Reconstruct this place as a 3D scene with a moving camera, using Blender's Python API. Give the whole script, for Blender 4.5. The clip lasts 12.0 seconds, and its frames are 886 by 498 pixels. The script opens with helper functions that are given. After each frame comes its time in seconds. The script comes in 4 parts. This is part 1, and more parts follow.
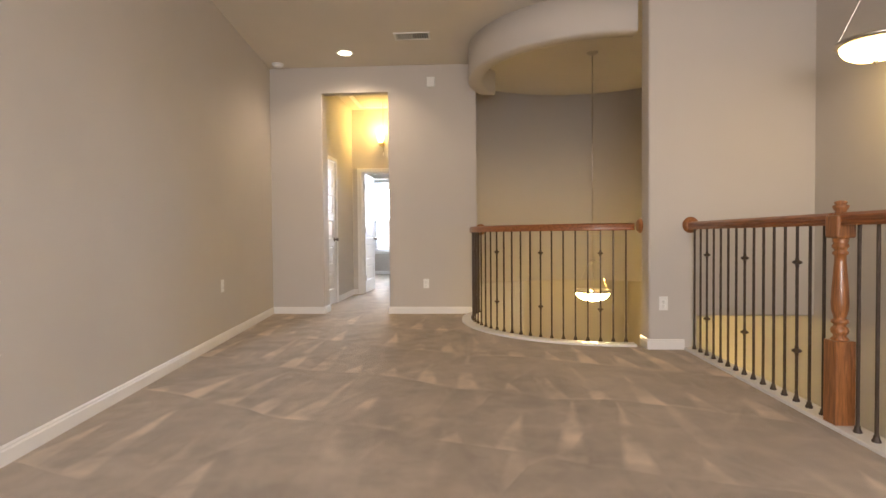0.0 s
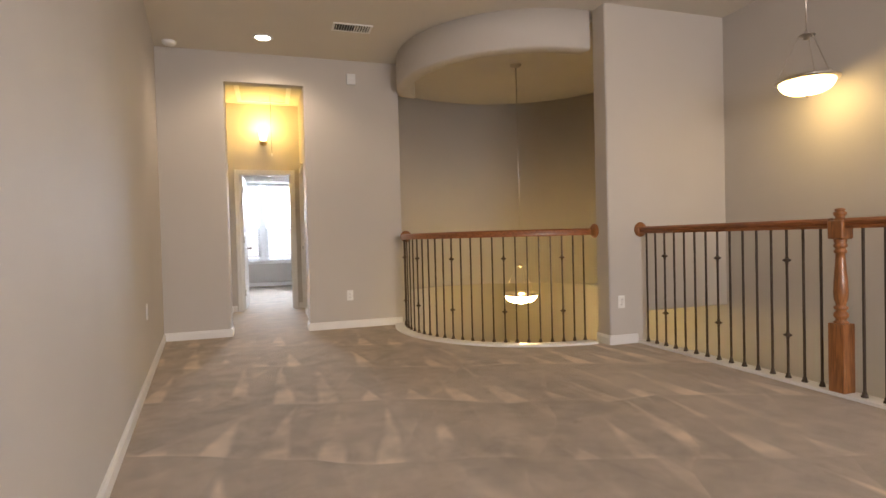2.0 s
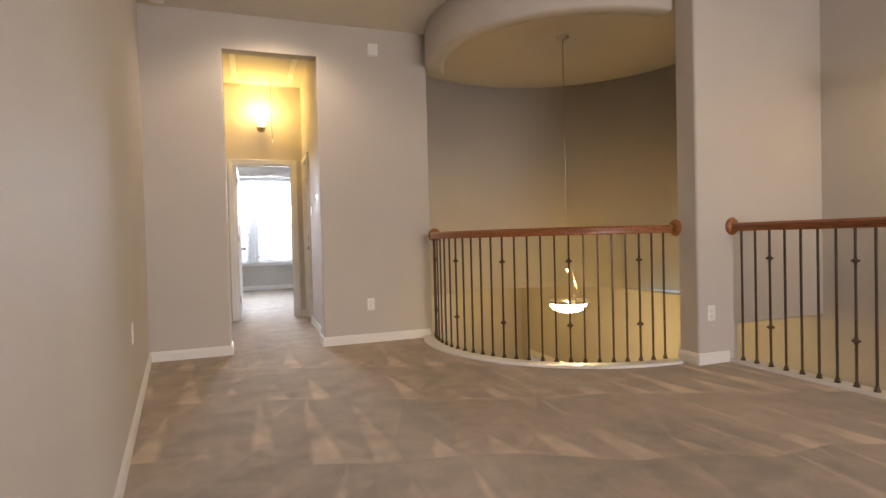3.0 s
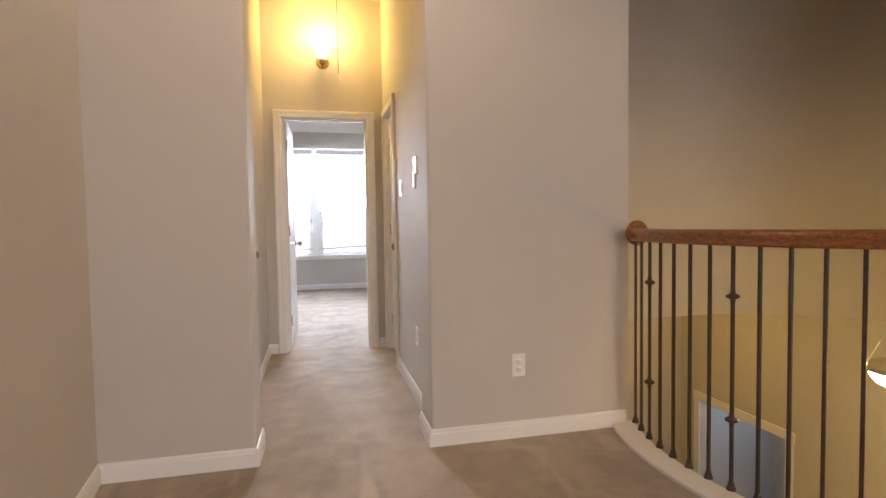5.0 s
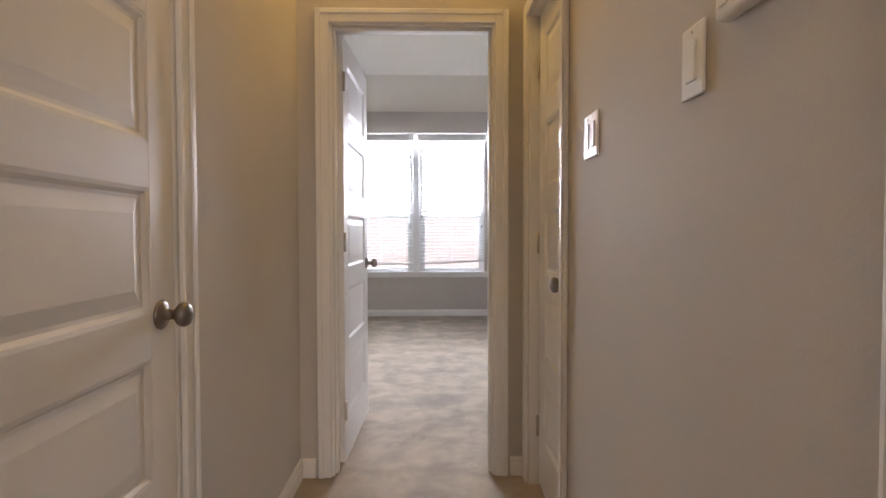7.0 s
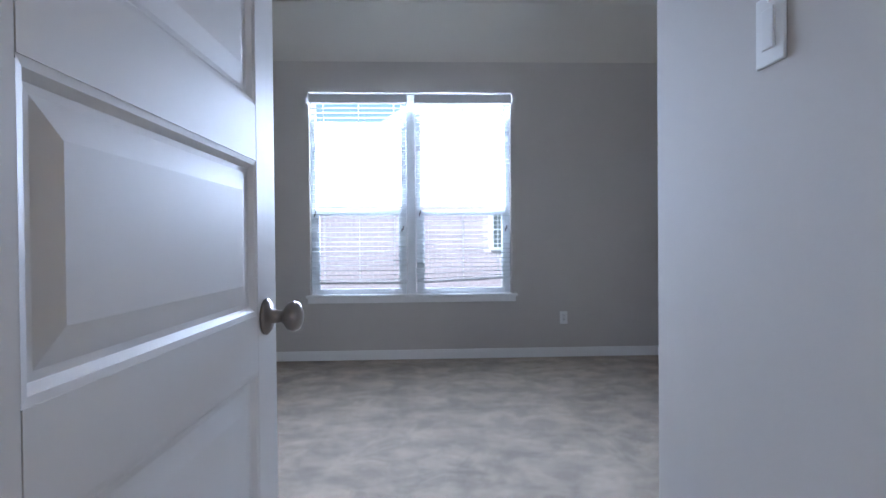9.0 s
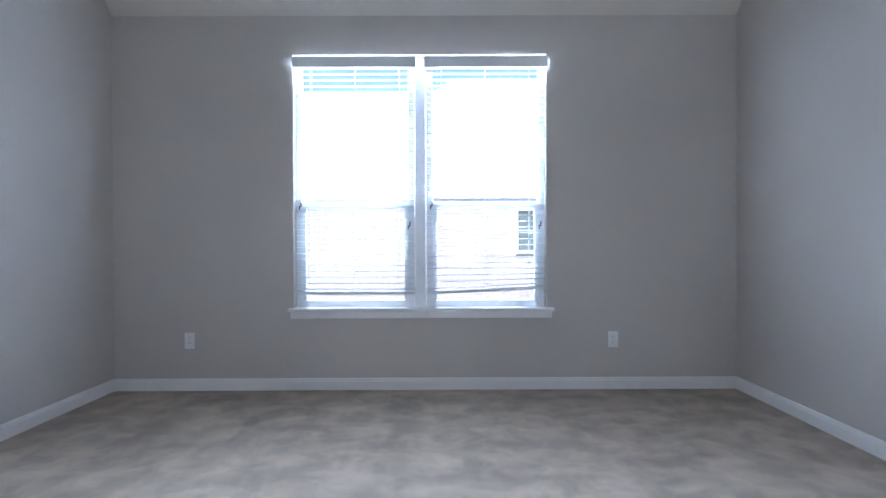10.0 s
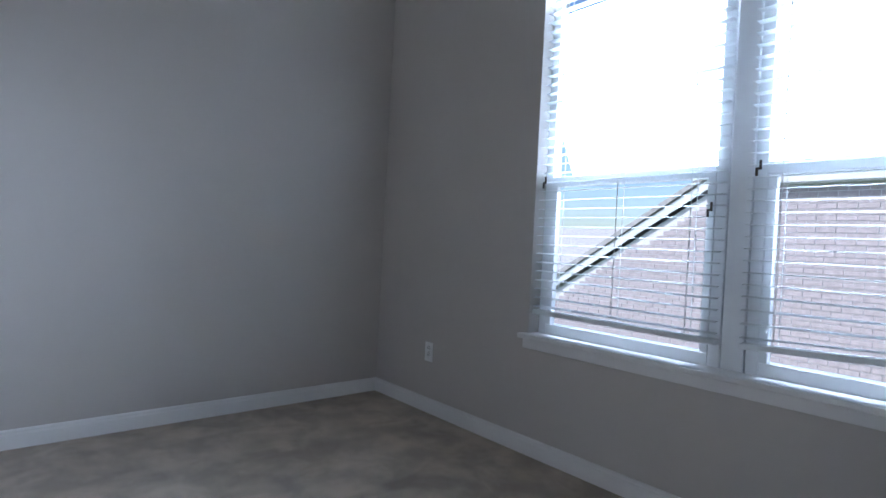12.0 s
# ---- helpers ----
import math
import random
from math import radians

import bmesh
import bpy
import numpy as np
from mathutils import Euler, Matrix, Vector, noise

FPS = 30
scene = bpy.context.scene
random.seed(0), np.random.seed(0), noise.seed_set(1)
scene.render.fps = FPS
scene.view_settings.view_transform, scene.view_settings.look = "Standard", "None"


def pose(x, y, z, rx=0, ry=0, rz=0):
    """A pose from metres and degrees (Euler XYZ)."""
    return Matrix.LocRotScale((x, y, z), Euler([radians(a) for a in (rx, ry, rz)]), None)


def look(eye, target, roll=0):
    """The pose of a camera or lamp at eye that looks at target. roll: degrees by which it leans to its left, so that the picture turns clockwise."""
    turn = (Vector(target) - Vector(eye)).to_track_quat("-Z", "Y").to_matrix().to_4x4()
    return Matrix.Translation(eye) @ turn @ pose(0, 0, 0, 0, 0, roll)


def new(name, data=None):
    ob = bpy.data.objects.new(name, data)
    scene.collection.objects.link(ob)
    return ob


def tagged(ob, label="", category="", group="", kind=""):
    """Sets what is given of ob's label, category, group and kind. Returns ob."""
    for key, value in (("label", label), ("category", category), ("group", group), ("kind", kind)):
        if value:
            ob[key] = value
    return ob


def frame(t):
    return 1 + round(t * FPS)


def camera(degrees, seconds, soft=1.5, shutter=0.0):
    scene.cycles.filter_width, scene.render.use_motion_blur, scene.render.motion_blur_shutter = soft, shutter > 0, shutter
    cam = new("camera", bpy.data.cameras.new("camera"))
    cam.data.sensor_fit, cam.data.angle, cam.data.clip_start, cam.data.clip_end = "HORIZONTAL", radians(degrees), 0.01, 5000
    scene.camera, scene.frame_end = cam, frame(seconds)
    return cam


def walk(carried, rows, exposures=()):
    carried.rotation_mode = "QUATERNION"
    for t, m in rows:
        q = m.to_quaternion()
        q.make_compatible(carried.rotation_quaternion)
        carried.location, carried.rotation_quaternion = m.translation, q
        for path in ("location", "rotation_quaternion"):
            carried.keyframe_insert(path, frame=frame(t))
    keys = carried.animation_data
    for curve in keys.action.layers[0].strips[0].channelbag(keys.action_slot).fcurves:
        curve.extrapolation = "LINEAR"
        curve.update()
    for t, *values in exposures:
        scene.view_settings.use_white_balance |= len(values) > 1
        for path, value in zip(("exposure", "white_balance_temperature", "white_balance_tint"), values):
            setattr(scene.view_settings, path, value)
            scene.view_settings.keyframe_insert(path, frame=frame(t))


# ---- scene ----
cam = camera(79.1, 12.0)
PATH = [
    (0, (2.187, 0.367, 0.965), (2.077, 2.363, 0.916), -0.5),
    (0.5, (1.775, 0.326, 0.968), (1.971, 2.316, 0.927), -0.8),
    (1, (1.394, 0.315, 0.989), (1.83, 2.267, 0.952), -1.3),
    (1.5, (1.049, 0.446, 1.01), (1.604, 2.367, 0.965), -1.5),
    (2, (0.755, 0.784, 1.002), (1.366, 2.688, 0.963), -1.5),
    (2.5, (0.577, 1.23, 0.983), (1.243, 3.115, 0.942), -1.5),
    (2.7, (0.536, 1.45, 0.985), (1.214, 3.331, 0.951), -1.5),
    (4.3, (0.452, 3.523, 1.125), (1.135, 5.4, 1.02), -1.2),
    (4.5, (0.491, 3.793, 1.106), (1.135, 5.683, 1.005), -0.9),
    (5, (0.628, 4.434, 1.104), (1.079, 6.38, 1.01), -0.9),
    (5.5, (0.712, 5.047, 1.109), (1.014, 7.022, 1.02), -0.9),
    (6, (0.768, 5.661, 1.119), (0.886, 7.656, 1.039), -0.5),
    (6.5, (0.771, 6.252, 1.102), (0.83, 8.25, 1.031), -0.1),
    (7, (0.784, 6.835, 1.104), (0.83, 8.833, 1.045), -0.1),
    (8.8, (0.674, 8.858, 1.053), (0.753, 10.857, 1.029), -0.4),
    (9, (0.678, 9.066, 1.056), (0.76, 11.064, 1.034), -0.5),
    (9.2, (0.676, 9.267, 1.067), (0.752, 11.265, 1.048), -0.5),
    (9.4, (0.672, 9.477, 1.046), (0.73, 11.476, 1.031), -0.4),
    (9.5, (0.674, 9.576, 1.043), (0.725, 11.575, 1.028), -0.4),
    (10, (0.747, 10.079, 1.035), (0.752, 12.079, 1.026), -0.2),
    (10.5, (0.843, 10.599, 1.042), (0.67, 12.591, 1.03), 0.1),
    (11, (0.942, 11.087, 1.058), (0.392, 13.01, 1.04), 0.7),
    (11.5, (1.108, 11.472, 1.072), (0.051, 13.169, 1.033), 1.2),
    (12, (1.393, 11.904, 1.002), (-0.123, 13.208, 0.988), 3.0),
]
EXPOSURES = [(0.0, 1.65, 6620, 16), (2.5, 1.5, 6550, 17), (4.5, 1.6, 6600, 20), (6.0, 1.1, 6650, 20), (7.2, 0.82, 7050, 23), (8.8, 0.45, 5550, 18), (9.5, 0.75, 5500, 16), (10.0, 0.95, 5500, 16), (11.0, 0.65, 5550, 16), (12.0, 0.15, 5600, 15)]
walk(cam, [(t, look(eye, target, roll)) for t, eye, target, roll in PATH], exposures=EXPOSURES)

# ---- light ----
def make_world():
    w = bpy.data.worlds.new("sky")
    scene.world = w
    w.use_nodes = True
    nt = w.node_tree
    sky = nt.nodes.new("ShaderNodeTexSky")
    sky.sky_type = "NISHITA"
    sky.sun_disc = False
    sky.sun_elevation = radians(47.5)
    sky.sun_rotation = radians(SUN_TURN)
    nt.links.new(sky.outputs[0], nt.nodes["Background"].inputs[0])
    nt.nodes["Background"].inputs[1].default_value = 0.15


SUN_TURN = -145
make_world()


def lamp(name, kind, m, energy, color, size=0.1, size_y=0.0, angle=0.0):
    data = bpy.data.lights.new(name, kind)
    data.energy, data.color = energy, color
    if kind == "SUN":
        data.angle = angle
    elif kind == "AREA":
        data.shape, data.size, data.size_y = "RECTANGLE", size, size_y or size
    else:
        data.shadow_soft_size = size
    ob = new(name, data)
    ob.matrix_world = m
    return ob


WARM = (1.0, 0.66, 0.17)
SOFT = (1.0, 0.80, 0.56)
# The sun stands behind the house and falls on the neighbour's brick wall.
lamp("sun", "SUN", look((-16.0, -3.0, 29.0), (0.0, 20.0, 0.0)), 4.3, (1.0, 0.95, 0.88), angle=radians(0.5))
# Daylight at the bedroom window.
day = lamp("bedroom_daylight", "AREA", look((0.6, 14.22, 1.93), (0.6, 12.5, 0.90)), 126, (0.74, 0.86, 1.0), 2.2, 1.15)
day.data.spread = radians(96)
# Added fill in an unseen stair-wall opening, to brighten the long west wall.
lamp("stair_fill", "AREA", look((5.06, -1.9, 1.5), (1.0, -0.6, 1.3)), 18, (1.0, 0.96, 0.95), 1.6, 1.4)
# Fill from behind the walk, for an assumed window that is never seen.
lamp("loft_daylight_fill", "AREA", look((2.3, -3.3, 1.5), (2.3, 4.0, 1.2)), 62, (1.0, 0.95, 0.92), 2.3, 1.5)

# ---- materials ----
def material(name, color, rough=0.6, metal=0.0, vary=0.06, scale=6.0, bump=0.0, bump_scale=200.0, spread=0.0, coat=0.0):
    """A plain surface with uneven tone at two scales, fine relief, and some spread between objects."""
    m = bpy.data.materials.new(name)
    m.use_nodes = True
    nt = m.node_tree
    n, l = nt.nodes, nt.links
    b = n["Principled BSDF"]
    b.inputs["Roughness"].default_value = rough
    b.inputs["Metallic"].default_value = metal
    b.inputs["Coat Weight"].default_value = coat
    tc = n.new("ShaderNodeTexCoord")
    big = n.new("ShaderNodeTexNoise")
    big.inputs["Scale"].default_value = scale
    big.inputs["Detail"].default_value = 5
    l.new(tc.outputs["Object"], big.inputs["Vector"])
    ramp = n.new("ShaderNodeMapRange")
    ramp.inputs["From Min"].default_value, ramp.inputs["From Max"].default_value = 0.3, 0.7
    ramp.inputs["To Min"].default_value, ramp.inputs["To Max"].default_value = 1 - vary, 1 + vary
    l.new(big.outputs["Fac"], ramp.inputs["Value"])
    hsv = n.new("ShaderNodeHueSaturation")
    hsv.inputs["Color"].default_value = (*color, 1)
    value = ramp.outputs["Result"]
    if spread:
        info = n.new("ShaderNodeObjectInfo")
        ran = n.new("ShaderNodeMapRange")
        ran.inputs["To Min"].default_value, ran.inputs["To Max"].default_value = 1 - spread, 1 + spread
        l.new(info.outputs["Random"], ran.inputs["Value"])
        mul = n.new("ShaderNodeMath")
        mul.operation = "MULTIPLY"
        l.new(value, mul.inputs[0])
        l.new(ran.outputs["Result"], mul.inputs[1])
        value = mul.outputs[0]
    l.new(value, hsv.inputs["Value"])
    l.new(hsv.outputs[0], b.inputs["Base Color"])
    if bump:
        fine = n.new("ShaderNodeTexNoise")
        fine.inputs["Scale"].default_value = bump_scale
        fine.inputs["Detail"].default_value = 3
        l.new(tc.outputs["Object"], fine.inputs["Vector"])
        bp = n.new("ShaderNodeBump")
        bp.inputs["Strength"].default_value = bump
        bp.inputs["Distance"].default_value = 0.003
        l.new(fine.outputs["Fac"], bp.inputs["Height"])
        l.new(bp.outputs[0], b.inputs["Normal"])
    return m


def carpet_material():
    """Cut-pile carpet with brushed vacuum strokes lying in different directions."""
    m = bpy.data.materials.new("carpet")
    m.use_nodes = True
    nt = m.node_tree
    n, l = nt.nodes, nt.links
    b = n["Principled BSDF"]
    b.inputs["Roughness"].default_value = 0.95
    b.inputs["Specular IOR Level"].default_value = 0.15
    b.inputs["Sheen Weight"].default_value = 0.25
    tc = n.new("ShaderNodeTexCoord")

    def mapped(angle, sx, sy):
        mp = n.new("ShaderNodeMapping")
        mp.inputs["Rotation"].default_value = (0, 0, radians(angle))
        mp.inputs["Scale"].default_value = (sx, sy, 1)
        l.new(tc.outputs["Object"], mp.inputs["Vector"])
        return mp.outputs[0]

    def noise_at(vec, scale, detail=4, distort=0.0, rough=0.5):
        t = n.new("ShaderNodeTexNoise")
        t.inputs["Scale"].default_value = scale
        t.inputs["Detail"].default_value = detail
        t.inputs["Distortion"].default_value = distort
        t.inputs["Roughness"].default_value = rough
        l.new(vec, t.inputs["Vector"])
        return t.outputs["Fac"]

    def ranged(v, a, b_, c, d):
        r = n.new("ShaderNodeMapRange")
        for key, x in (("From Min", a), ("From Max", b_), ("To Min", c), ("To Max", d)):
            r.inputs[key].default_value = x
        l.new(v, r.inputs["Value"])
        return r.outputs["Result"]

    def mix(op, a, c):
        q = n.new("ShaderNodeMath")
        q.operation = op
        for i, x in ((0, a), (1, c)):
            if isinstance(x, float):
                q.inputs[i].default_value = x
            else:
                l.new(x, q.inputs[i])
        return q.outputs[0]

    # Vacuum passes: rows of strokes pulled back side by side, each leaving a pale spike that tapers away from its row's edge.
    def passes(angle, lane, length, wobble, breadth):
        warp = n.new("ShaderNodeVectorMath")
        warp.operation = "ADD"
        l.new(mapped(angle, 1 / lane, 1 / length), warp.inputs[0])
        soft = n.new("ShaderNodeTexNoise")
        soft.inputs["Scale"].default_value = 1.1
        l.new(tc.outputs["Object"], soft.inputs["Vector"])
        scaled = n.new("ShaderNodeVectorMath")
        scaled.operation = "SCALE"
        scaled.inputs["Scale"].default_value = wobble
        l.new(soft.outputs["Color"], scaled.inputs[0])
        l.new(scaled.outputs[0], warp.inputs[1])
        uv = n.new("ShaderNodeSeparateXYZ")
        l.new(warp.outputs[0], uv.inputs[0])

        def chance(v):
            c = n.new("ShaderNodeTexWhiteNoise")
            c.noise_dimensions = "1D"
            l.new(v, c.inputs["W"])
            return c.outputs["Value"]

        row = mix("FLOOR", uv.outputs["Y"], 0.0)
        v = mix("FRACT", uv.outputs["Y"], 0.0)
        lean = mix("MULTIPLY", mix("SUBTRACT", chance(row), 0.5), v)
        across = mix("ADD", uv.outputs["X"], mix("ADD", mix("MULTIPLY", chance(row), 7.0), lean))
        cell = mix("ADD", mix("FLOOR", across, 0.0), mix("MULTIPLY", row, 37.0))
        reach = mix("ADD", mix("MULTIPLY", chance(cell), 0.9), 0.15)
        half = mix("MULTIPLY", mix("SUBTRACT", 1.0, mix("DIVIDE", v, reach)), breadth)
        d = mix("SUBTRACT", mix("ABSOLUTE", mix("SUBTRACT", mix("FRACT", across, 0.0), 0.5), 0.0), half)
        spike = ranged(d, -0.07, 0.04, 1.0, 0.0)
        line = ranged(v, 0.0, 0.07, 0.5, 0.0)
        tone = mix("MULTIPLY", chance(mix("ADD", cell, 0.5)), 0.14)
        worn = ranged(noise_at(mapped(angle, 1, 1), 2.6, 6), 0.40, 0.60, 0.0, 1.25)
        return mix("ADD", mix("MULTIPLY", mix("MAXIMUM", spike, line), worn), tone)

    strokes = mix("ADD", mix("MULTIPLY", passes(6, 0.27, 0.95, 0.4, 0.27), 0.75), mix("MULTIPLY", passes(-26, 0.34, 1.25, 0.6, 0.20), 0.3))
    # The bedroom carpet was not freshly vacuumed.
    split = n.new("ShaderNodeSeparateXYZ")
    l.new(tc.outputs["Object"], split.inputs[0])
    strokes = mix("MULTIPLY", strokes, ranged(split.outputs["Y"], 6.3, 7.3, 1.0, 0.12))
    cells = n.new("ShaderNodeTexVoronoi")
    cells.inputs["Scale"].default_value = 1.0
    cells.inputs["Randomness"].default_value = 1.0
    l.new(mapped(20, 1.6, 0.7), cells.inputs["Vector"])
    sep = n.new("ShaderNodeSeparateColor")
    l.new(cells.outputs["Color"], sep.inputs[0])
    patch = ranged(sep.outputs[0], 0, 1, -0.06, 0.06)
    foot = ranged(noise_at(mapped(0, 1, 1), 5.0, 6, 0.25, 0.62), 0.40, 0.64, -0.09, 0.09)
    foot = mix("MULTIPLY", foot, ranged(split.outputs["Y"], 8.0, 10.0, 1.0, 2.0))
    grain = ranged(noise_at(mapped(0, 1, 1), 260.0, 3), 0.3, 0.7, -0.08, 0.08)
    total = mix("ADD", mix("ADD", patch, foot), mix("ADD", grain, mix("MULTIPLY", strokes, 0.56)))
    broad = ranged(noise_at(mapped(0, 1, 1), 1.8, 3, 0.2), 0.35, 0.65, -0.07, 0.07)
    v = mix("ADD", mix("ADD", total, broad), 0.82)
    hsv = n.new("ShaderNodeHueSaturation")
    hsv.inputs["Color"].default_value = (0.50, 0.408, 0.312, 1)
    l.new(v, hsv.inputs["Value"])
    l.new(hsv.outputs[0], b.inputs["Base Color"])
    bp = n.new("ShaderNodeBump")
    bp.inputs["Strength"].default_value = 0.7
    bp.inputs["Distance"].default_value = 0.008
    l.new(mix("ADD", noise_at(mapped(0, 1, 1), 320.0, 3), mix("MULTIPLY", strokes, 0.25)), bp.inputs["Height"])
    l.new(bp.outputs[0], b.inputs["Normal"])
    return m


def wood_material(name, color, along=(1.0, 1.0, 0.08)):
    """Stained oak: grain drawn out along one axis, under a satin varnish."""
    m = material(name, color, 0.32, 0.0, 0.10, 2.0, coat=0.3)
    nt = m.node_tree
    n, l = nt.nodes, nt.links
    b = n["Principled BSDF"]
    tc = n.new("ShaderNodeTexCoord")
    mp = n.new("ShaderNodeMapping")
    mp.inputs["Scale"].default_value = along
    l.new(tc.outputs["Object"], mp.inputs["Vector"])
    g = n.new("ShaderNodeTexNoise")
    g.inputs["Scale"].default_value = 90
    g.inputs["Detail"].default_value = 6
    g.inputs["Distortion"].default_value = 0.6
    l.new(mp.outputs[0], g.inputs["Vector"])
    ramp = n.new("ShaderNodeValToRGB")
    ramp.color_ramp.elements[0].position, ramp.color_ramp.elements[1].position = 0.35, 0.65
    ramp.color_ramp.elements[0].color = (*[c * 0.62 for c in color], 1)
    ramp.color_ramp.elements[1].color = (*[min(1, c * 1.2) for c in color], 1)
    l.new(g.outputs["Fac"], ramp.inputs[0])
    l.new(ramp.outputs[0], b.inputs["Base Color"])
    bp = n.new("ShaderNodeBump")
    bp.inputs["Strength"].default_value = 0.15
    bp.inputs["Distance"].default_value = 0.001
    l.new(g.outputs["Fac"], bp.inputs["Height"])
    l.new(bp.outputs[0], b.inputs["Normal"])
    return m


def glow_material(name, color, strength):
    m = bpy.data.materials.new(name)
    m.use_nodes = True
    b = m.node_tree.nodes["Principled BSDF"]
    b.inputs["Base Color"].default_value = (0.9, 0.85, 0.75, 1)
    b.inputs["Emission Color"].default_value = (*color, 1)
    b.inputs["Emission Strength"].default_value = strength
    return m


def glass_material():
    m = bpy.data.materials.new("window_glass")
    m.use_nodes = True
    b = m.node_tree.nodes["Principled BSDF"]
    b.inputs["Base Color"].default_value = (0.95, 0.98, 0.98, 1)
    b.inputs["Roughness"].default_value = 0.0
    b.inputs["Transmission Weight"].default_value = 1.0
    b.inputs["IOR"].default_value = 1.05
    return m


PAINT = material("greige_wall_paint", (0.55, 0.515, 0.475), 0.75, vary=0.025, scale=1.3, bump=0.10, bump_scale=160)
CEIL = material("ceiling_paint", (0.66, 0.62, 0.55), 0.85, vary=0.02, scale=1.5, bump=0.4, bump_scale=90)
WHITE = material("white_trim_paint", (0.80, 0.79, 0.77), 0.38, vary=0.02, scale=4, bump=0.05, bump_scale=60)
DOORW = material("white_door_paint", (0.78, 0.77, 0.76), 0.46, vary=0.02, scale=4, bump=0.08, bump_scale=40)
CARPET = carpet_material()
OAK = wood_material("stained_oak_post", (0.30, 0.115, 0.035))
OAK_Y = wood_material("stained_oak_rail", (0.30, 0.105, 0.035), (1.0, 0.08, 1.0))
OAK_ARC = wood_material("stained_oak_bent_rail", (0.30, 0.105, 0.035), (0.5, 0.5, 1.0))
IRON = material("dark_bronze_iron", (0.075, 0.055, 0.042), 0.45, 0.5, vary=0.2, scale=40, bump=0.15, bump_scale=120)
NICKEL = material("brushed_nickel", (0.55, 0.51, 0.46), 0.28, 1.0, vary=0.06, scale=30)
SATIN = material("dark_satin_nickel", (0.27, 0.24, 0.22), 0.3, 1.0, vary=0.06, scale=30)
BRASS = material("antique_brass", (0.55, 0.40, 0.18), 0.3, 1.0, vary=0.08, scale=30)
PLASTIC = material("white_plastic", (0.82, 0.82, 0.80), 0.35, vary=0.01)
DARK = material("dark_slot", (0.02, 0.02, 0.02), 0.6)
SLAT = material("blind_slat_white", (0.80, 0.82, 0.82), 0.4, vary=0.02)
VINYL = material("window_vinyl", (0.82, 0.84, 0.85), 0.35, vary=0.02)
GLASS = glass_material()
BRICK = material("pale_red_brick", (0.56, 0.49, 0.50), 0.85, vary=0.15, scale=14, bump=0.4, bump_scale=90, spread=0.08)
MORTAR = material("mortar", (0.76, 0.75, 0.75), 0.9, vary=0.08, scale=20, bump=0.3)
SHINGLE = material("roof_shingle", (0.46, 0.44, 0.43), 0.9, vary=0.2, scale=10, bump=0.5, bump_scale=60, spread=0.15)
GRASS = material("grass", (0.07, 0.11, 0.035), 0.95, vary=0.3, scale=3, bump=0.6, bump_scale=40)
TILE = material("foyer_tile", (0.42, 0.36, 0.29), 0.4, vary=0.08, scale=5)
SCREEN = material("grey_display", (0.18, 0.21, 0.20), 0.2)
BOWL_WELL = glow_material("glowing_alabaster_glass", (1.0, 0.70, 0.25), 34.0)
BOWL_STAIR = glow_material("glowing_alabaster_glass_dimmer", (1.0, 0.70, 0.25), 5.0)
SHADE = glow_material("glowing_frosted_glass", (1.0, 0.76, 0.30), 4.5)
CANLENS = glow_material("glowing_recessed_lens", (1.0, 0.86, 0.62), 5.0)


# ---- building helpers ----
def link(name, bm, mat, parent=None, label=""):
    me = bpy.data.meshes.new(name)
    bm.normal_update()
    bm.to_mesh(me)
    bm.free()
    me.materials.append(mat)
    ob = new(name, me)
    if parent is not None:
        ob.parent = parent
    if label:
        ob["label"] = label
    return ob


def part(name, bm, mat, parent, label=""):
    return link(name, bm, mat, parent, label)


def empty(name, m=None):
    ob = new(name)
    ob.empty_display_size = 0.1
    if m is not None:
        ob.matrix_world = m
    return ob


def box(x0, y0, z0, x1, y1, z1, bevel=0.0, bm=None, seg=2):
    own = bmesh.new()
    bmesh.ops.create_cube(own, size=1.0)
    for v in own.verts:
        v.co = Vector(((x0 + x1) / 2 + v.co.x * (x1 - x0), (y0 + y1) / 2 + v.co.y * (y1 - y0), (z0 + z1) / 2 + v.co.z * (z1 - z0)))
    if bevel:
        bmesh.ops.bevel(own, geom=own.edges[:], offset=bevel, segments=seg, affect="EDGES", profile=0.5)
    return merged(own, bm)


def merged(own, bm):
    if bm is None:
        return own
    me = bpy.data.meshes.new("scratch")
    own.to_mesh(me)
    own.free()
    bm.from_mesh(me)
    bpy.data.meshes.remove(me)
    return bm


def lathe(profile, n=24, bm=None, center=(0, 0, 0), smooth=True):
    """Turns (radius, height) pairs round the z axis."""
    own = bmesh.new()
    rings = []
    for r, z in profile:
        rings.append([own.verts.new((center[0] + r * math.cos(2 * math.pi * i / n), center[1] + r * math.sin(2 * math.pi * i / n), center[2] + z)) for i in range(n)])
    for a, b in zip(rings, rings[1:]):
        for i in range(n):
            f = own.faces.new((a[i], a[(i + 1) % n], b[(i + 1) % n], b[i]))
            f.smooth = smooth
    own.faces.new(rings[0][::-1])
    own.faces.new(rings[-1])
    bmesh.ops.recalc_face_normals(own, faces=own.faces[:])
    return merged(own, bm)


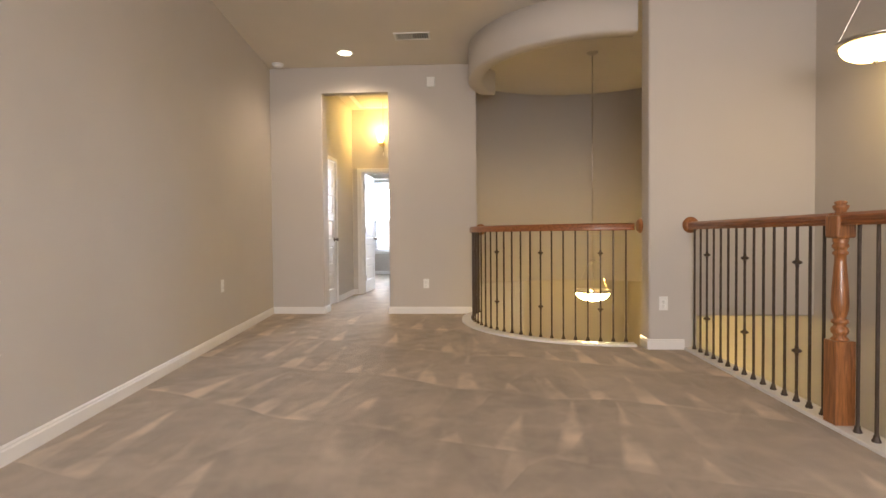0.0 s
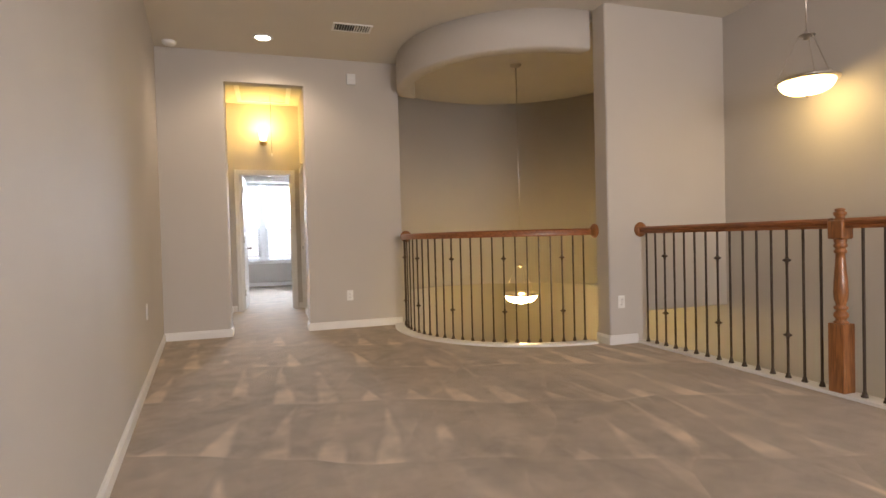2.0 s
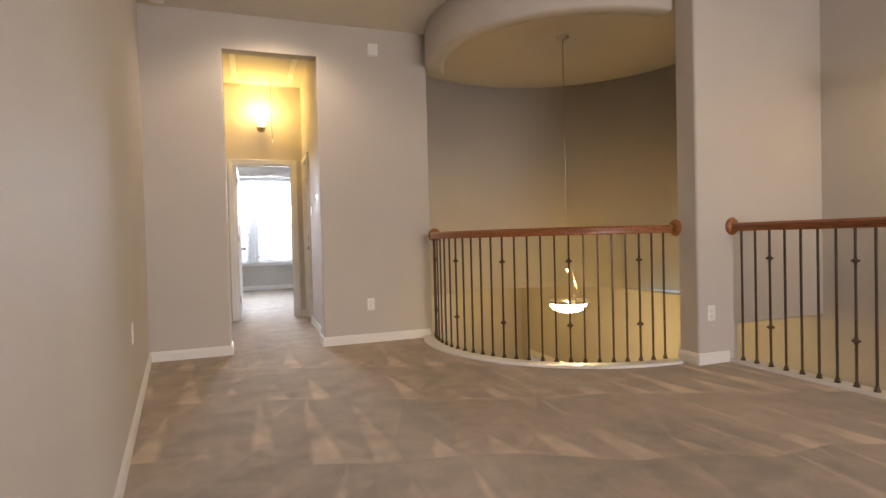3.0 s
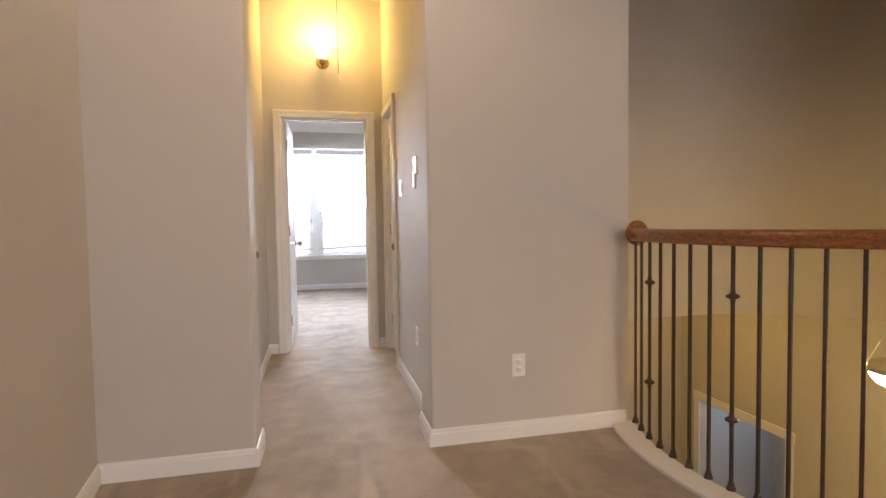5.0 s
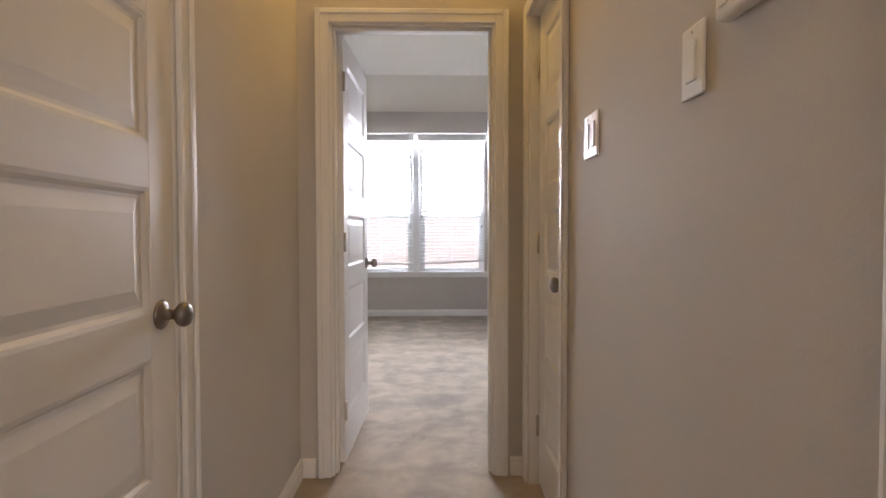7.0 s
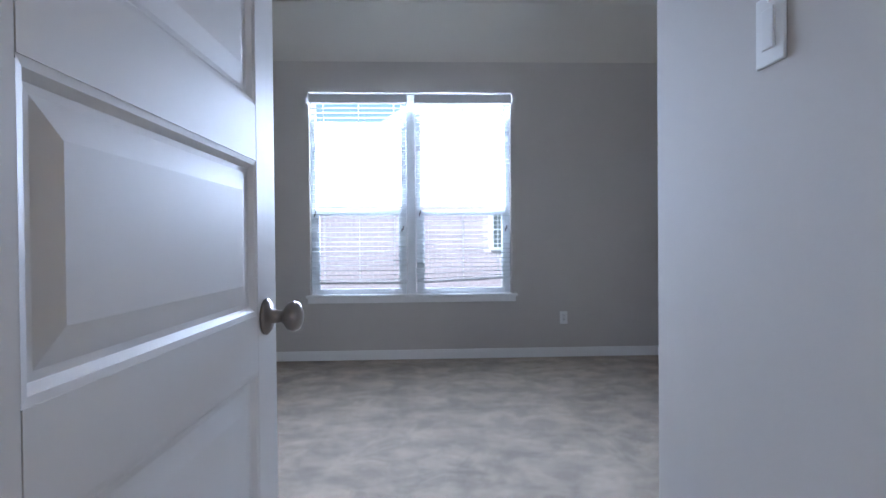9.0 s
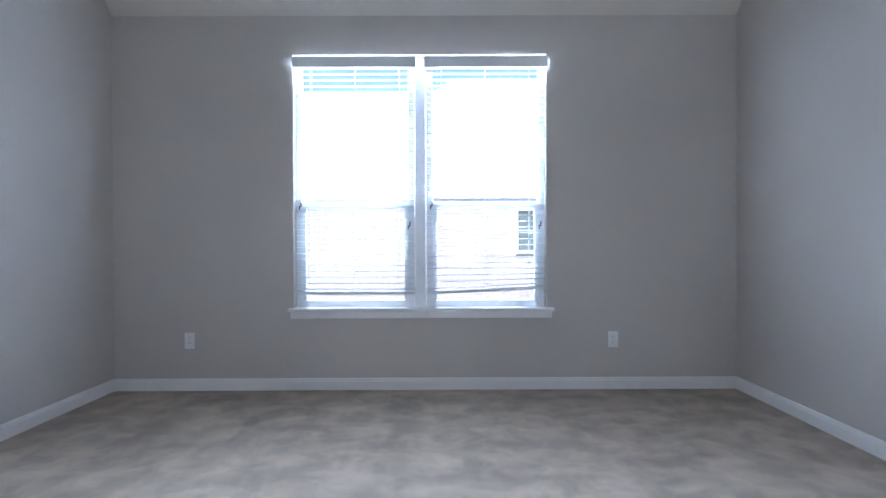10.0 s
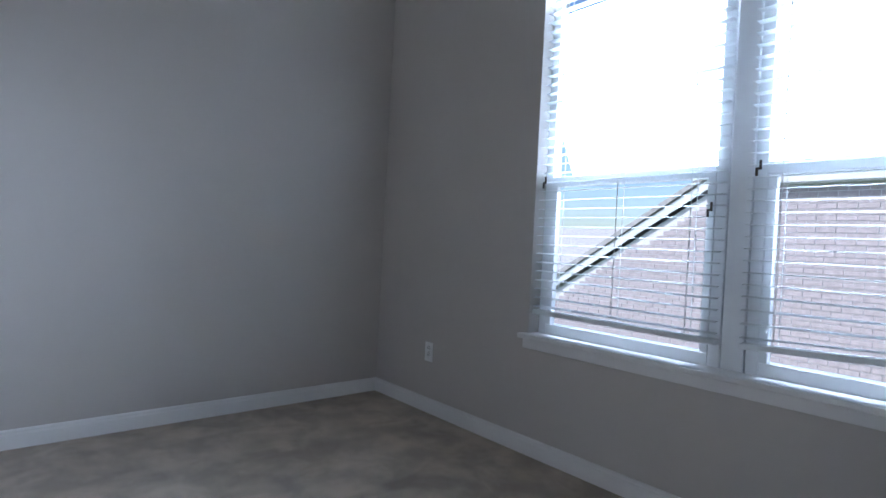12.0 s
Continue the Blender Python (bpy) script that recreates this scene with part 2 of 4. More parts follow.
def sweep(path, section, closed=False, smooth=False, bm=None):
    """Carries a (across, up) outline along a level path; across points to the path's left."""
    own = bmesh.new()
    rings = []
    count = len(path)
    for i, p in enumerate(path):
        a, b = Vector(path[max(i - 1, 0)]), Vector(path[min(i + 1, count - 1)])
        d = (b - a).normalized()
        side = Vector((0, 0, 1)).cross(d).normalized()
        up = d.cross(side)
        rings.append([own.verts.new(Vector(p) + side * s + up * u) for s, u in section])
    k = len(section)
    for a, b in zip(rings, rings[1:]):
        for i in range(k):
            f = own.faces.new((a[i], a[(i + 1) % k], b[(i + 1) % k], b[i]))
            f.smooth = smooth
    own.faces.new(rings[0])
    own.faces.new(rings[-1][::-1])
    bmesh.ops.recalc_face_normals(own, faces=own.faces[:])
    return merged(own, bm)


def prism(outline, z0, z1, bm=None):
    own = bmesh.new()
    low = [own.verts.new((x, y, z0)) for x, y in outline]
    top = [own.verts.new((x, y, z1)) for x, y in outline]
    own.faces.new(low[::-1])
    own.faces.new(top)
    k = len(outline)
    for i in range(k):
        own.faces.new((low[i], low[(i + 1) % k], top[(i + 1) % k], top[i]))
    bmesh.ops.recalc_face_normals(own, faces=own.faces[:])
    return merged(own, bm)


def structure(name, bm, mat, label, category):
    return tagged(link(name, bm, mat), label, category, kind="structure")


# ---- plan ----
CEILING = 3.07
BACK = 7.0                        # back wall of the loft
LOW = -3.05                       # floor of the foyer below
CX, CY, R = 3.55, 6.51, 1.40      # the round well
RW = 1.82                         # its far wall
COL = 4.93                        # column face
RAIL_X = 3.995                     # straight balustrade
STAIR_X = 4.99
HALL_L, HALL_R, HALL_END = 0.193, 1.212, 9.25
OPEN_L, OPEN_R, OPEN_TOP = 0.325, 1.152, 2.75
ROOM_L, ROOM_R, ROOM_Y, WIN_Y = -1.628, 2.885, 10.345, 13.965
JL, JR = 7.25, 7.27               # ends of the opening's thick jambs


def left_wall_x(y):
    return 0.46 - 0.113 * y


def arc(r, a0, a1, n, cx=CX, cy=CY):
    return [(cx + r * math.cos(radians(a0 + (a1 - a0) * i / n)), cy + r * math.sin(radians(a0 + (a1 - a0) * i / n))) for i in range(n + 1)]


# The well's edge runs from the column round to the back wall.
EDGE_START, EDGE_END = 271.5, 159.0
edge = arc(R, EDGE_START, EDGE_END, 40)

# ---- floors ----
bm = prism([(0.95, -3.5), (STAIR_X + 0.02, -3.5), (STAIR_X + 0.02, -0.3), (RAIL_X + 0.05, -0.3), (RAIL_X + 0.05, COL + 0.02), (3.655, COL + 0.02)] + edge + [(edge[-1][0], 7.06), (-0.45, 7.06)], -0.32, 0.0)
prism([(HALL_L - 0.05, 7.06), (HALL_R + 0.05, 7.06), (HALL_R + 0.05, 9.36), (HALL_L - 0.05, 9.36)], -0.32, 0.0, bm)
prism([(ROOM_L - 0.05, 9.36), (ROOM_R + 0.05, 9.36), (ROOM_R + 0.05, WIN_Y + 0.05), (ROOM_L - 0.05, WIN_Y + 0.05)], -0.32, 0.0, bm)
structure("floor", bm, CARPET, "beige cut-pile carpet with vacuum strokes", "floor")
structure("floor_foyer", box(0.5, -0.5, LOW - 0.2, 7.0, 10.0, LOW), TILE, "tan tiled floor of the foyer below", "floor")

# ---- ceilings ----
bm = box(-0.7, -3.7, CEILING, 5.3, BACK + 0.06, CEILING + 0.2)
box(-0.1, BACK + 0.06, CEILING, 1.6, 9.42, CEILING + 0.2, bm=bm)
structure("ceiling", bm, CEIL, "cream painted flat ceiling of the loft", "ceiling")
bm = prism(arc(RW + 0.06, -50, 140, 40) + arc(R - 0.08, 150, 285, 30), 3.0, 3.03)
box(1.6, BACK + 0.062, 3.045, 5.8, 8.9, 3.25, bm=bm)
box(5.302, 4.8, 3.045, 5.8, BACK + 0.06, 3.25, bm=bm)
structure("ceiling_round_well", bm, CEIL, "round cream ceiling over the stair well", "ceiling")
bm = bmesh.new()
prof = [(9.3, 3.07), (13.58, 3.07), (WIN_Y + 0.1, 2.61), (WIN_Y + 0.1, 3.4), (9.3, 3.4)]
a = [bm.verts.new((ROOM_L - 0.1, y, z)) for y, z in prof]
b = [bm.verts.new((ROOM_R + 0.1, y, z)) for y, z in prof]
bm.faces.new(a), bm.faces.new(b[::-1])
for i in range(5):
    bm.faces.new((a[i], b[i], b[(i + 1) % 5], a[(i + 1) % 5]))
bmesh.ops.recalc_face_normals(bm, faces=bm.faces[:])
structure("ceiling_bedroom", bm, CEIL, "white bedroom ceiling sloping down to the window", "ceiling")

# ---- walls ----
H = CEILING + 0.04
bm = prism([(left_wall_x(-3.6), -3.6), (left_wall_x(7.1), 7.1), (left_wall_x(7.1) - 0.15, 7.1), (left_wall_x(-3.6) - 0.15, -3.6)], -0.3, H)
structure("wall_west", bm, PAINT, "long greige painted loft wall", "wall")

bm = box(-0.6, BACK, -0.3, OPEN_L, JL, H, 0.012)
box(OPEN_R, BACK, -0.3, OPEN_R + 0.14, JR, H, 0.012, bm)
box(OPEN_R + 0.12, BACK + 0.0005, -0.3, 2.24, BACK + 0.13, H, 0.0, bm)
box(OPEN_L - 0.012, BACK, OPEN_TOP, OPEN_R + 0.012, BACK + 0.13, H, 0.0, bm)
structure("wall_north", bm, PAINT, "greige wall with a tall plain opening to the hall", "wall")

# Column and the wall over the stairs, which stops above the lower opening.
bm = box(3.655, COL, 0.28, STAIR_X + 0.1, COL + 0.20, H, 0.02, seg=3)
box(3.655, COL, LOW, RAIL_X + 0.06, COL + 0.20, 0.32, 0.02, bm, 3)
structure("wall_column", bm, PAINT, "greige column wall beside the round well", "wall")
bm = box(STAIR_X, -1.0, LOW, STAIR_X + 0.15, COL + 0.1, H)
# The gap left here is made up, out of view, for the fill lamp.
box(STAIR_X, -3.6, LOW, STAIR_X + 0.15, -2.8, H, bm=bm)
box(STAIR_X, -2.8, LOW, STAIR_X + 0.15, -1.0, 0.7, bm=bm)
box(STAIR_X, -2.8, 2.3, STAIR_X + 0.15, -1.0, H, bm=bm)
structure("wall_stair", bm, PAINT, "greige stairwell wall lit by a pendant", "wall")

# South wall behind the walk, with an assumed, unseen window.
bm = box(0.5, -3.65, -0.3, 1.1, -3.5, H)
box(3.5, -3.65, -0.3, 5.2, -3.5, H, bm=bm)
box(1.1, -3.65, -0.3, 3.5, -3.5, 0.7, bm=bm)
box(1.1, -3.65, 2.3, 3.5, -3.5, H, bm=bm)
structure("wall_south", bm, PAINT, "greige loft wall with an assumed wide window", "wall")
structure("wall_stair_head", box(RAIL_X + 0.06, -0.4, LOW, STAIR_X, -0.3, -0.01), PAINT, "greige wall at the head of the stairs", "wall")

# Curved wall of the round well: it stops over the foyer, but for its west end, which stands on the foyer floor.
def curved_wall(a0, a1, n, z0, z1, name):
    bm = bmesh.new()
    inner, outer = arc(RW, a0, a1, n), arc(RW + 0.12, a0, a1, n)
    rings = [[bm.verts.new((x, y, z)) for x, y in pts] for pts, z in ((inner, z0), (inner, z1), (outer, z1), (outer, z0))]
    for p in range(4):
        for i in range(n):
            f = bm.faces.new((rings[p][i], rings[p][i + 1], rings[(p + 1) % 4][i + 1], rings[(p + 1) % 4][i]))
            f.smooth = p == 0
    bm.faces.new([r[0] for r in rings]), bm.faces.new([r[n] for r in rings])
    bmesh.ops.recalc_face_normals(bm, faces=bm.faces[:])
    return structure(name, bm, PAINT, "tall curved greige wall of the round well", "wall")


curved_wall(-54, 137, 60, 0.30, 3.035, "wall_round_well")
curved_wall(112, 137, 10, LOW, 0.298, "wall_round_well_lower")
structure("wall_well_side", box(2.16, BACK + 0.13, LOW, 2.24, 7.78, 3.035), PAINT, "greige return wall beside the round well", "wall")
# Foyer below: walls and its ceiling round the well.
bm = box(1.9, 3.0, LOW, 2.0, 7.9, -0.32)
box(2.0, 2.9, LOW, 4.0, 3.0, -0.32, bm=bm)
box(2.80, 8.15, LOW, 2.92, 10.3, 0.30, bm=bm)
box(2.92, 10.2, LOW, 5.2, 10.3, 0.30, bm=bm)
FD0, FD1, FDZ = 8.66, 9.86, -1.03
box(STAIR_X, COL + 0.1, LOW, STAIR_X + 0.15, FD0, 0.30, bm=bm)
box(STAIR_X, FD1, LOW, STAIR_X + 0.15, 10.3, 0.30, bm=bm)
box(STAIR_X, FD0, FDZ, STAIR_X + 0.15, FD1, 0.30, bm=bm)
structure("wall_foyer", bm, PAINT, "greige foyer wall below the loft", "wall")
bm = box(STAIR_X - 0.018, FD0 - 0.09, LOW, STAIR_X, FD0, FDZ, 0.003)
box(STAIR_X - 0.018, FD1, LOW, STAIR_X, FD1 + 0.09, FDZ, 0.003, bm)
box(STAIR_X - 0.02, FD0 - 0.10, FDZ, STAIR_X, FD1 + 0.10, FDZ + 0.09, 0.003, bm)
structure("door_frame_foyer", bm, WHITE, "white casing of a wide foyer doorway", "door frame")
bm = box(STAIR_X + 0.15, FD0 - 0.6, LOW, 6.6, FD0 - 0.5, 0.3)
box(STAIR_X + 0.15, FD1 + 0.5, LOW, 6.6, FD1 + 0.6, 0.3, bm=bm)
box(6.5, FD0 - 0.5, LOW, 6.6, FD1 + 0.5, 0.3, bm=bm)
box(STAIR_X + 0.15, FD0 - 0.6, 0.3, 6.6, FD1 + 0.6, 0.4, bm=bm)
structure("wall_study", bm, PAINT, "pale walls of the daylit room off the foyer", "wall")
bm = bmesh.new()
angles = sorted([-54 + 166 * i / 36 for i in range(37)] + [math.degrees(math.atan2(3.7, 1.45)), math.degrees(math.atan2(3.7, -0.7)), math.degrees(math.atan2(-1.5, 1.45))])
rows = []
for q in angles:
    c, s_ = math.cos(radians(q)), math.sin(radians(q))
    far = min([(1.45 / c) if c > 1e-6 else 99, (-0.7 / c) if c < -1e-6 else 99, (3.75 / s_) if s_ > 1e-6 else 99, (-1.40 / s_) if s_ < -1e-6 else 99])
    far = max(far, RW + 0.05)
    rows.append([bm.verts.new((CX + r * c, CY + r * s_, z)) for r, z in ((RW + 0.06, 0.302), (far, 0.302), (far, 0.35), (RW + 0.06, 0.35))])
for a, b in zip(rows, rows[1:]):
    for k in range(4):
        bm.faces.new((a[k], b[k], b[(k + 1) % 4], a[(k + 1) % 4]))
bmesh.ops.recalc_face_normals(bm, faces=bm.faces[:])
structure("ceiling_foyer", bm, CEIL, "cream foyer ceiling round the well", "ceiling")
# Unseen lamp, added for the yellow glow on the foyer's far walls.
lamp("unseen_foyer_lamp", "POINT", pose(3.9, 9.1, 0.2), 4, WARM, 0.03)
lamp("study_daylight", "AREA", look((6.45, 9.2, -1.0), (5.0, 9.2, -1.4)), 9, (0.6, 0.78, 1.0), 1.2, 1.2)

# Curved header over the round opening.
bm = bmesh.new()
o, i_ = arc(R, 273, 155, 48), arc(R - 0.17, 273, 150, 48)
rings = [[bm.verts.new((x, y, z)) for x, y in pts] for pts, z in ((o, 2.73), (o, H), (i_, H), (i_, 2.73))]
rings.insert(0, [bm.verts.new((x, y, 2.715)) for x, y in arc(R - 0.02, 273, 155, 48)])
rings.append([bm.verts.new((x, y, 2.715)) for x, y in arc(R - 0.15, 273, 150, 48)])
for p in range(6):
    for k in range(48):
        f = bm.faces.new((rings[p][k], rings[p][k + 1], rings[(p + 1) % 6][k + 1], rings[(p + 1) % 6][k]))
        f.smooth = True
bmesh.ops.recalc_face_normals(bm, faces=bm.faces[:])
structure("wall_round_header", bm, PAINT, "curved drywall header over the round opening", "wall")

# Hall walls with their doors.
LD0, LD1 = 7.36, 8.11             # left hall door
RD0, RD1 = 8.55, 9.17             # right hall door
DOOR_H = 2.035
bm = box(HALL_L - 0.12, JL, -0.3, HALL_L, LD0, H)
box(HALL_L - 0.12, LD1, -0.3, HALL_L, HALL_END + 0.12, H, bm=bm)
box(HALL_L - 0.12, LD0, DOOR_H, HALL_L, LD1, H, bm=bm)
structure("wall_hall_west", bm, PAINT, "greige hall wall with a closed door", "wall")
bm = box(HALL_R, JR, -0.3, HALL_R + 0.12, RD0, H)
box(HALL_R, RD1, -0.3, HALL_R + 0.12, HALL_END, H, bm=bm)
box(HALL_R, RD0, DOOR_H, HALL_R + 0.12, RD1, H, bm=bm)
structure("wall_hall_east", bm, PAINT, "greige hall wall with switches and a narrow door", "wall")
BD0, BD1 = 0.330, 1.078
bm = box(ROOM_L - 0.1, HALL_END, -0.3, BD0, HALL_END + 0.12, H)
box(BD1, HALL_END, -0.3, 1.37, HALL_END + 0.12, H, bm=bm)
box(BD0, HALL_END, DOOR_H, BD1, HALL_END + 0.12, H, bm=bm)
structure("wall_hall_end", bm, PAINT, "greige wall round the bedroom door", "wall")
# Bedroom walls.
bm = box(1.253, HALL_END + 0.12, -0.3, 1.37, ROOM_Y, 3.1)
box(1.37, ROOM_Y - 0.12, -0.3, ROOM_R + 0.1, ROOM_Y, 3.1, bm=bm)
structure("wall_bedroom_south", bm, PAINT, "greige bedroom wall beside the door", "wall")
structure("wall_bedroom_west", box(ROOM_L - 0.12, HALL_END + 0.12, -0.3, ROOM_L, WIN_Y + 0.15, 3.1), PAINT, "greige bedroom side wall", "wall")
structure("wall_bedroom_east", box(ROOM_R, ROOM_Y, -0.3, ROOM_R + 0.12, WIN_Y + 0.15, 3.1), PAINT, "greige bedroom side wall", "wall")
WX0, WX1, WZ0, WZ1 = -0.325, 1.507, 0.580, 2.425
bm = box(ROOM_L, WIN_Y, -0.3, WX0, WIN_Y + 0.15, 3.1)
box(WX1, WIN_Y, -0.3, ROOM_R, WIN_Y + 0.15, 3.05, bm=bm)
box(WX0, WIN_Y, -0.3, WX1, WIN_Y + 0.15, WZ0, bm=bm)
box(WX0, WIN_Y, WZ1, WX1, WIN_Y + 0.15, 3.05, bm=bm)
structure("wall_bedroom_north", bm, PAINT, "greige bedroom wall with a double window", "wall")

# ---- baseboards ----
BASE = [(0, 0), (0.014, 0), (0.014, 0.062), (0.010, 0.070), (0.010, 0.078), (0.005, 0.085), (0, 0.086)]


def baseboard(points):
    """Baseboard along a polyline; the room is to the path's left."""
    bm = bmesh.new()
    for a, b in zip(points, points[1:]):
        sweep([(*a, 0.0), (*b, 0.0)], BASE, bm=bm)
    return structure("baseboard", bm, WHITE, "white moulded baseboard along the carpet", "baseboard")


def off(y, d=0.0):
    return (left_wall_x(y) + d, y)


baseboard([(OPEN_L, BACK), off(BACK), off(-3.5)])
baseboard([(OPEN_L, JL), (OPEN_L, BACK - 0.014)])
baseboard([(2.22, BACK), (OPEN_R, BACK)])
baseboard([(OPEN_R, BACK - 0.014), (OPEN_R, JR)])
baseboard([(RAIL_X - 0.05, COL), (3.655, COL)])
baseboard([(3.655, COL - 0.014), (3.655, COL + 0.2)])
baseboard([(HALL_R, JR), (HALL_R, RD0 - 0.065)])
baseboard([(HALL_L, HALL_END), (HALL_L, LD1 + 0.065)])
baseboard([(BD0 - 0.065, HALL_END), (HALL_L, HALL_END)])
baseboard([(HALL_R, HALL_END), (BD1 + 0.065, HALL_END)])
baseboard([(ROOM_R, ROOM_Y), (ROOM_R, WIN_Y), (ROOM_L, WIN_Y), (ROOM_L, HALL_END + 0.12)])
baseboard([(1.253, HALL_END + 0.12), (1.253, ROOM_Y + 0.014)])
baseboard([(1.253, ROOM_Y), (ROOM_R, ROOM_Y)])

# White caps along the floor's open edges.
bm = sweep([(x, y, 0.0) for x, y in arc(R - 0.005, EDGE_START, EDGE_END, 48)], [(-0.012, -0.30), (0.095, 0.0), (0.095, 0.014), (0.088, 0.02), (-0.02, 0.02), (-0.028, 0.014), (-0.028, -0.30)][1:] )
structure("trim_round", bm, WHITE, "white painted curved cap at the well edge", "trim")
bm = box(RAIL_X - 0.055, -0.3, -0.02, RAIL_X + 0.075, COL - 0.002, 0.02, 0.004)
box(RAIL_X + 0.052, -0.3, -0.33, RAIL_X + 0.07, COL - 0.002, -0.02, 0.002, bm)
structure("trim_stair", bm, WHITE, "white painted cap along the stair edge", "trim")

# ---- balustrades ----
RAIL_Z = 1.0
RAILSEC = [(-0.030, 0.0), (-0.033, 0.012), (-0.024, 0.022), (-0.034, 0.034), (-0.034, 0.048), (-0.022, 0.060), (0, 0.064), (0.022, 0.060), (0.034, 0.048), (0.034, 0.034), (0.024, 0.022), (0.033, 0.012), (0.030, 0.0)]


def iron_meshes():
    """Bar, shoe and knuckle of one wrought-iron baluster."""
    bar = box(-0.0065, -0.0065, 0.02, 0.0065, 0.0065, RAIL_Z + 0.004, 0.0015, seg=1)
    shoe = lathe([(0.0, 0.02), (0.019, 0.02), (0.019, 0.028), (0.015, 0.033), (0.012, 0.046), (0.013, 0.05), (0.0, 0.05)], 8)
    knuckle = lathe([(0.0, -0.026), (0.009, -0.026), (0.011, -0.02), (0.0085, -0.014), (0.015, -0.010), (0.026, -0.004), (0.026, 0.004), (0.015, 0.010), (0.0085, 0.014), (0.011, 0.02), (0.009, 0.026), (0.0, 0.026)], 8)
    out = []
    for name, bm in (("bar", bar), ("shoe", shoe), ("knuckle", knuckle)):
        me = bpy.data.meshes.new(name)
        bm.to_mesh(me)
        bm.free()
        me.materials.append(IRON)
        out.append(me)
    return out


BAR, SHOE, KNUCKLE = iron_meshes()


def baluster(x, y, turn, knuckled, parent):
    ob = new("baluster", BAR)
    ob.matrix_world = pose(x, y, 0, 0, 0, turn)
    ob.parent = parent
    s = new("shoe", SHOE)
    s.parent = ob
    for z in (0.80, 0.305) if knuckled else ():
        k = new("knuckle", KNUCKLE)
        k.parent = ob
        k.location = (0, 0, z)


def rosette(place, turn, parent):
    """A turned round plate on the wall, where the rail ends."""
    ob = part("rosette", lathe([(0.0, 0.0), (0.066, 0.0), (0.068, 0.006), (0.062, 0.014), (0.055, 0.018), (0.05, 0.026), (0.038, 0.03), (0.0, 0.03)], 32), OAK, parent)
    ob.matrix_world = Matrix.Translation(place) @ Matrix.Rotation(radians(turn), 4, "Z") @ Matrix.Rotation(radians(90), 4, "Y")


curved = tagged(empty("curved_balustrade", pose(0, 0, 0)), "curved oak handrail on dark iron balusters round the well", "balustrade")
RR = R - 0.035
a0, a1 = 271.8, 157.5
part("handrail", sweep([(x, y, RAIL_Z) for x, y in arc(RR, a0, a1, 64)], RAILSEC, smooth=True), OAK_ARC, curved)
n = 25
for i in range(n):
    q = a0 + (a1 - a0) * (i + 0.6) / (n + 0.2)
    baluster(CX + RR * math.cos(radians(q)), CY + RR * math.sin(radians(q)), q, (n - 1 - i) % 5 == 2, curved)
rosette((3.655, CY - RR, RAIL_Z + 0.038), 180, curved)
rosette((CX + RR * math.cos(radians(a1)), BACK, RAIL_Z + 0.038), -90, curved)

straight = tagged(empty("stair_balustrade", pose(0, 0, 0)), "straight oak handrail on dark iron balusters above the stairs", "balustrade")
NEWEL_Y = 3.11
part("handrail", sweep([(RAIL_X, COL - 0.02, RAIL_Z), (RAIL_X, NEWEL_Y + 0.05, RAIL_Z)], RAILSEC), OAK_Y, straight)
part("handrail", sweep([(RAIL_X, NEWEL_Y - 0.05, RAIL_Z), (RAIL_X, -0.3, RAIL_Z)], RAILSEC), OAK_Y, straight)
rosette((RAIL_X, COL, RAIL_Z + 0.038), -90, straight)
for i in range(15):
    baluster(RAIL_X, COL - 0.085 - i * (COL - 0.085 - NEWEL_Y - 0.12) / 14, 0, i % 5 == 2, straight)
for i in range(27):
    baluster(RAIL_X, NEWEL_Y - 0.13 - i * 0.119, 0, i % 5 == 2, straight)


def newel_post(x, y):
    th = tagged(empty("newel_post", pose(x, y, 0.02)), "turned stained-oak newel post standing on the white cap", "newel post")
    part("base", box(-0.0475, -0.0475, 0, 0.0475, 0.0475, 0.413, 0.004), OAK, th)
    part("shaft", lathe([(0.0, 0.413), (0.038, 0.413), (0.04, 0.42), (0.030, 0.43), (0.027, 0.437), (0.037, 0.45), (0.040, 0.462), (0.036, 0.475), (0.027, 0.484), (0.028, 0.492), (0.038, 0.502), (0.037, 0.512), (0.026, 0.52), (0.027, 0.528), (0.036, 0.56), (0.0385, 0.60), (0.036, 0.66), (0.030, 0.74), (0.026, 0.80), (0.025, 0.83), (0.034, 0.838), (0.034, 0.848), (0.026, 0.856), (0.028, 0.864), (0.036, 0.872), (0.036, 0.884), (0.030, 0.89), (0.034, 0.905), (0.036, 0.917), (0.0, 0.917)], 32), OAK, th)
    part("block", box(-0.0475, -0.0475, 0.917, 0.0475, 0.0475, 1.03, 0.012, seg=3), OAK, th)
    part("finial", lathe([(0.0, 1.03), (0.034, 1.03), (0.036, 1.036), (0.026, 1.042), (0.024, 1.05), (0.032, 1.06), (0.036, 1.072), (0.034, 1.078), (0.022, 1.082), (0.026, 1.086), (0.029, 1.092), (0.024, 1.099), (0.01, 1.102), (0.0, 1.102)], 28), OAK, th)


newel_post(RAIL_X, NEWEL_Y)

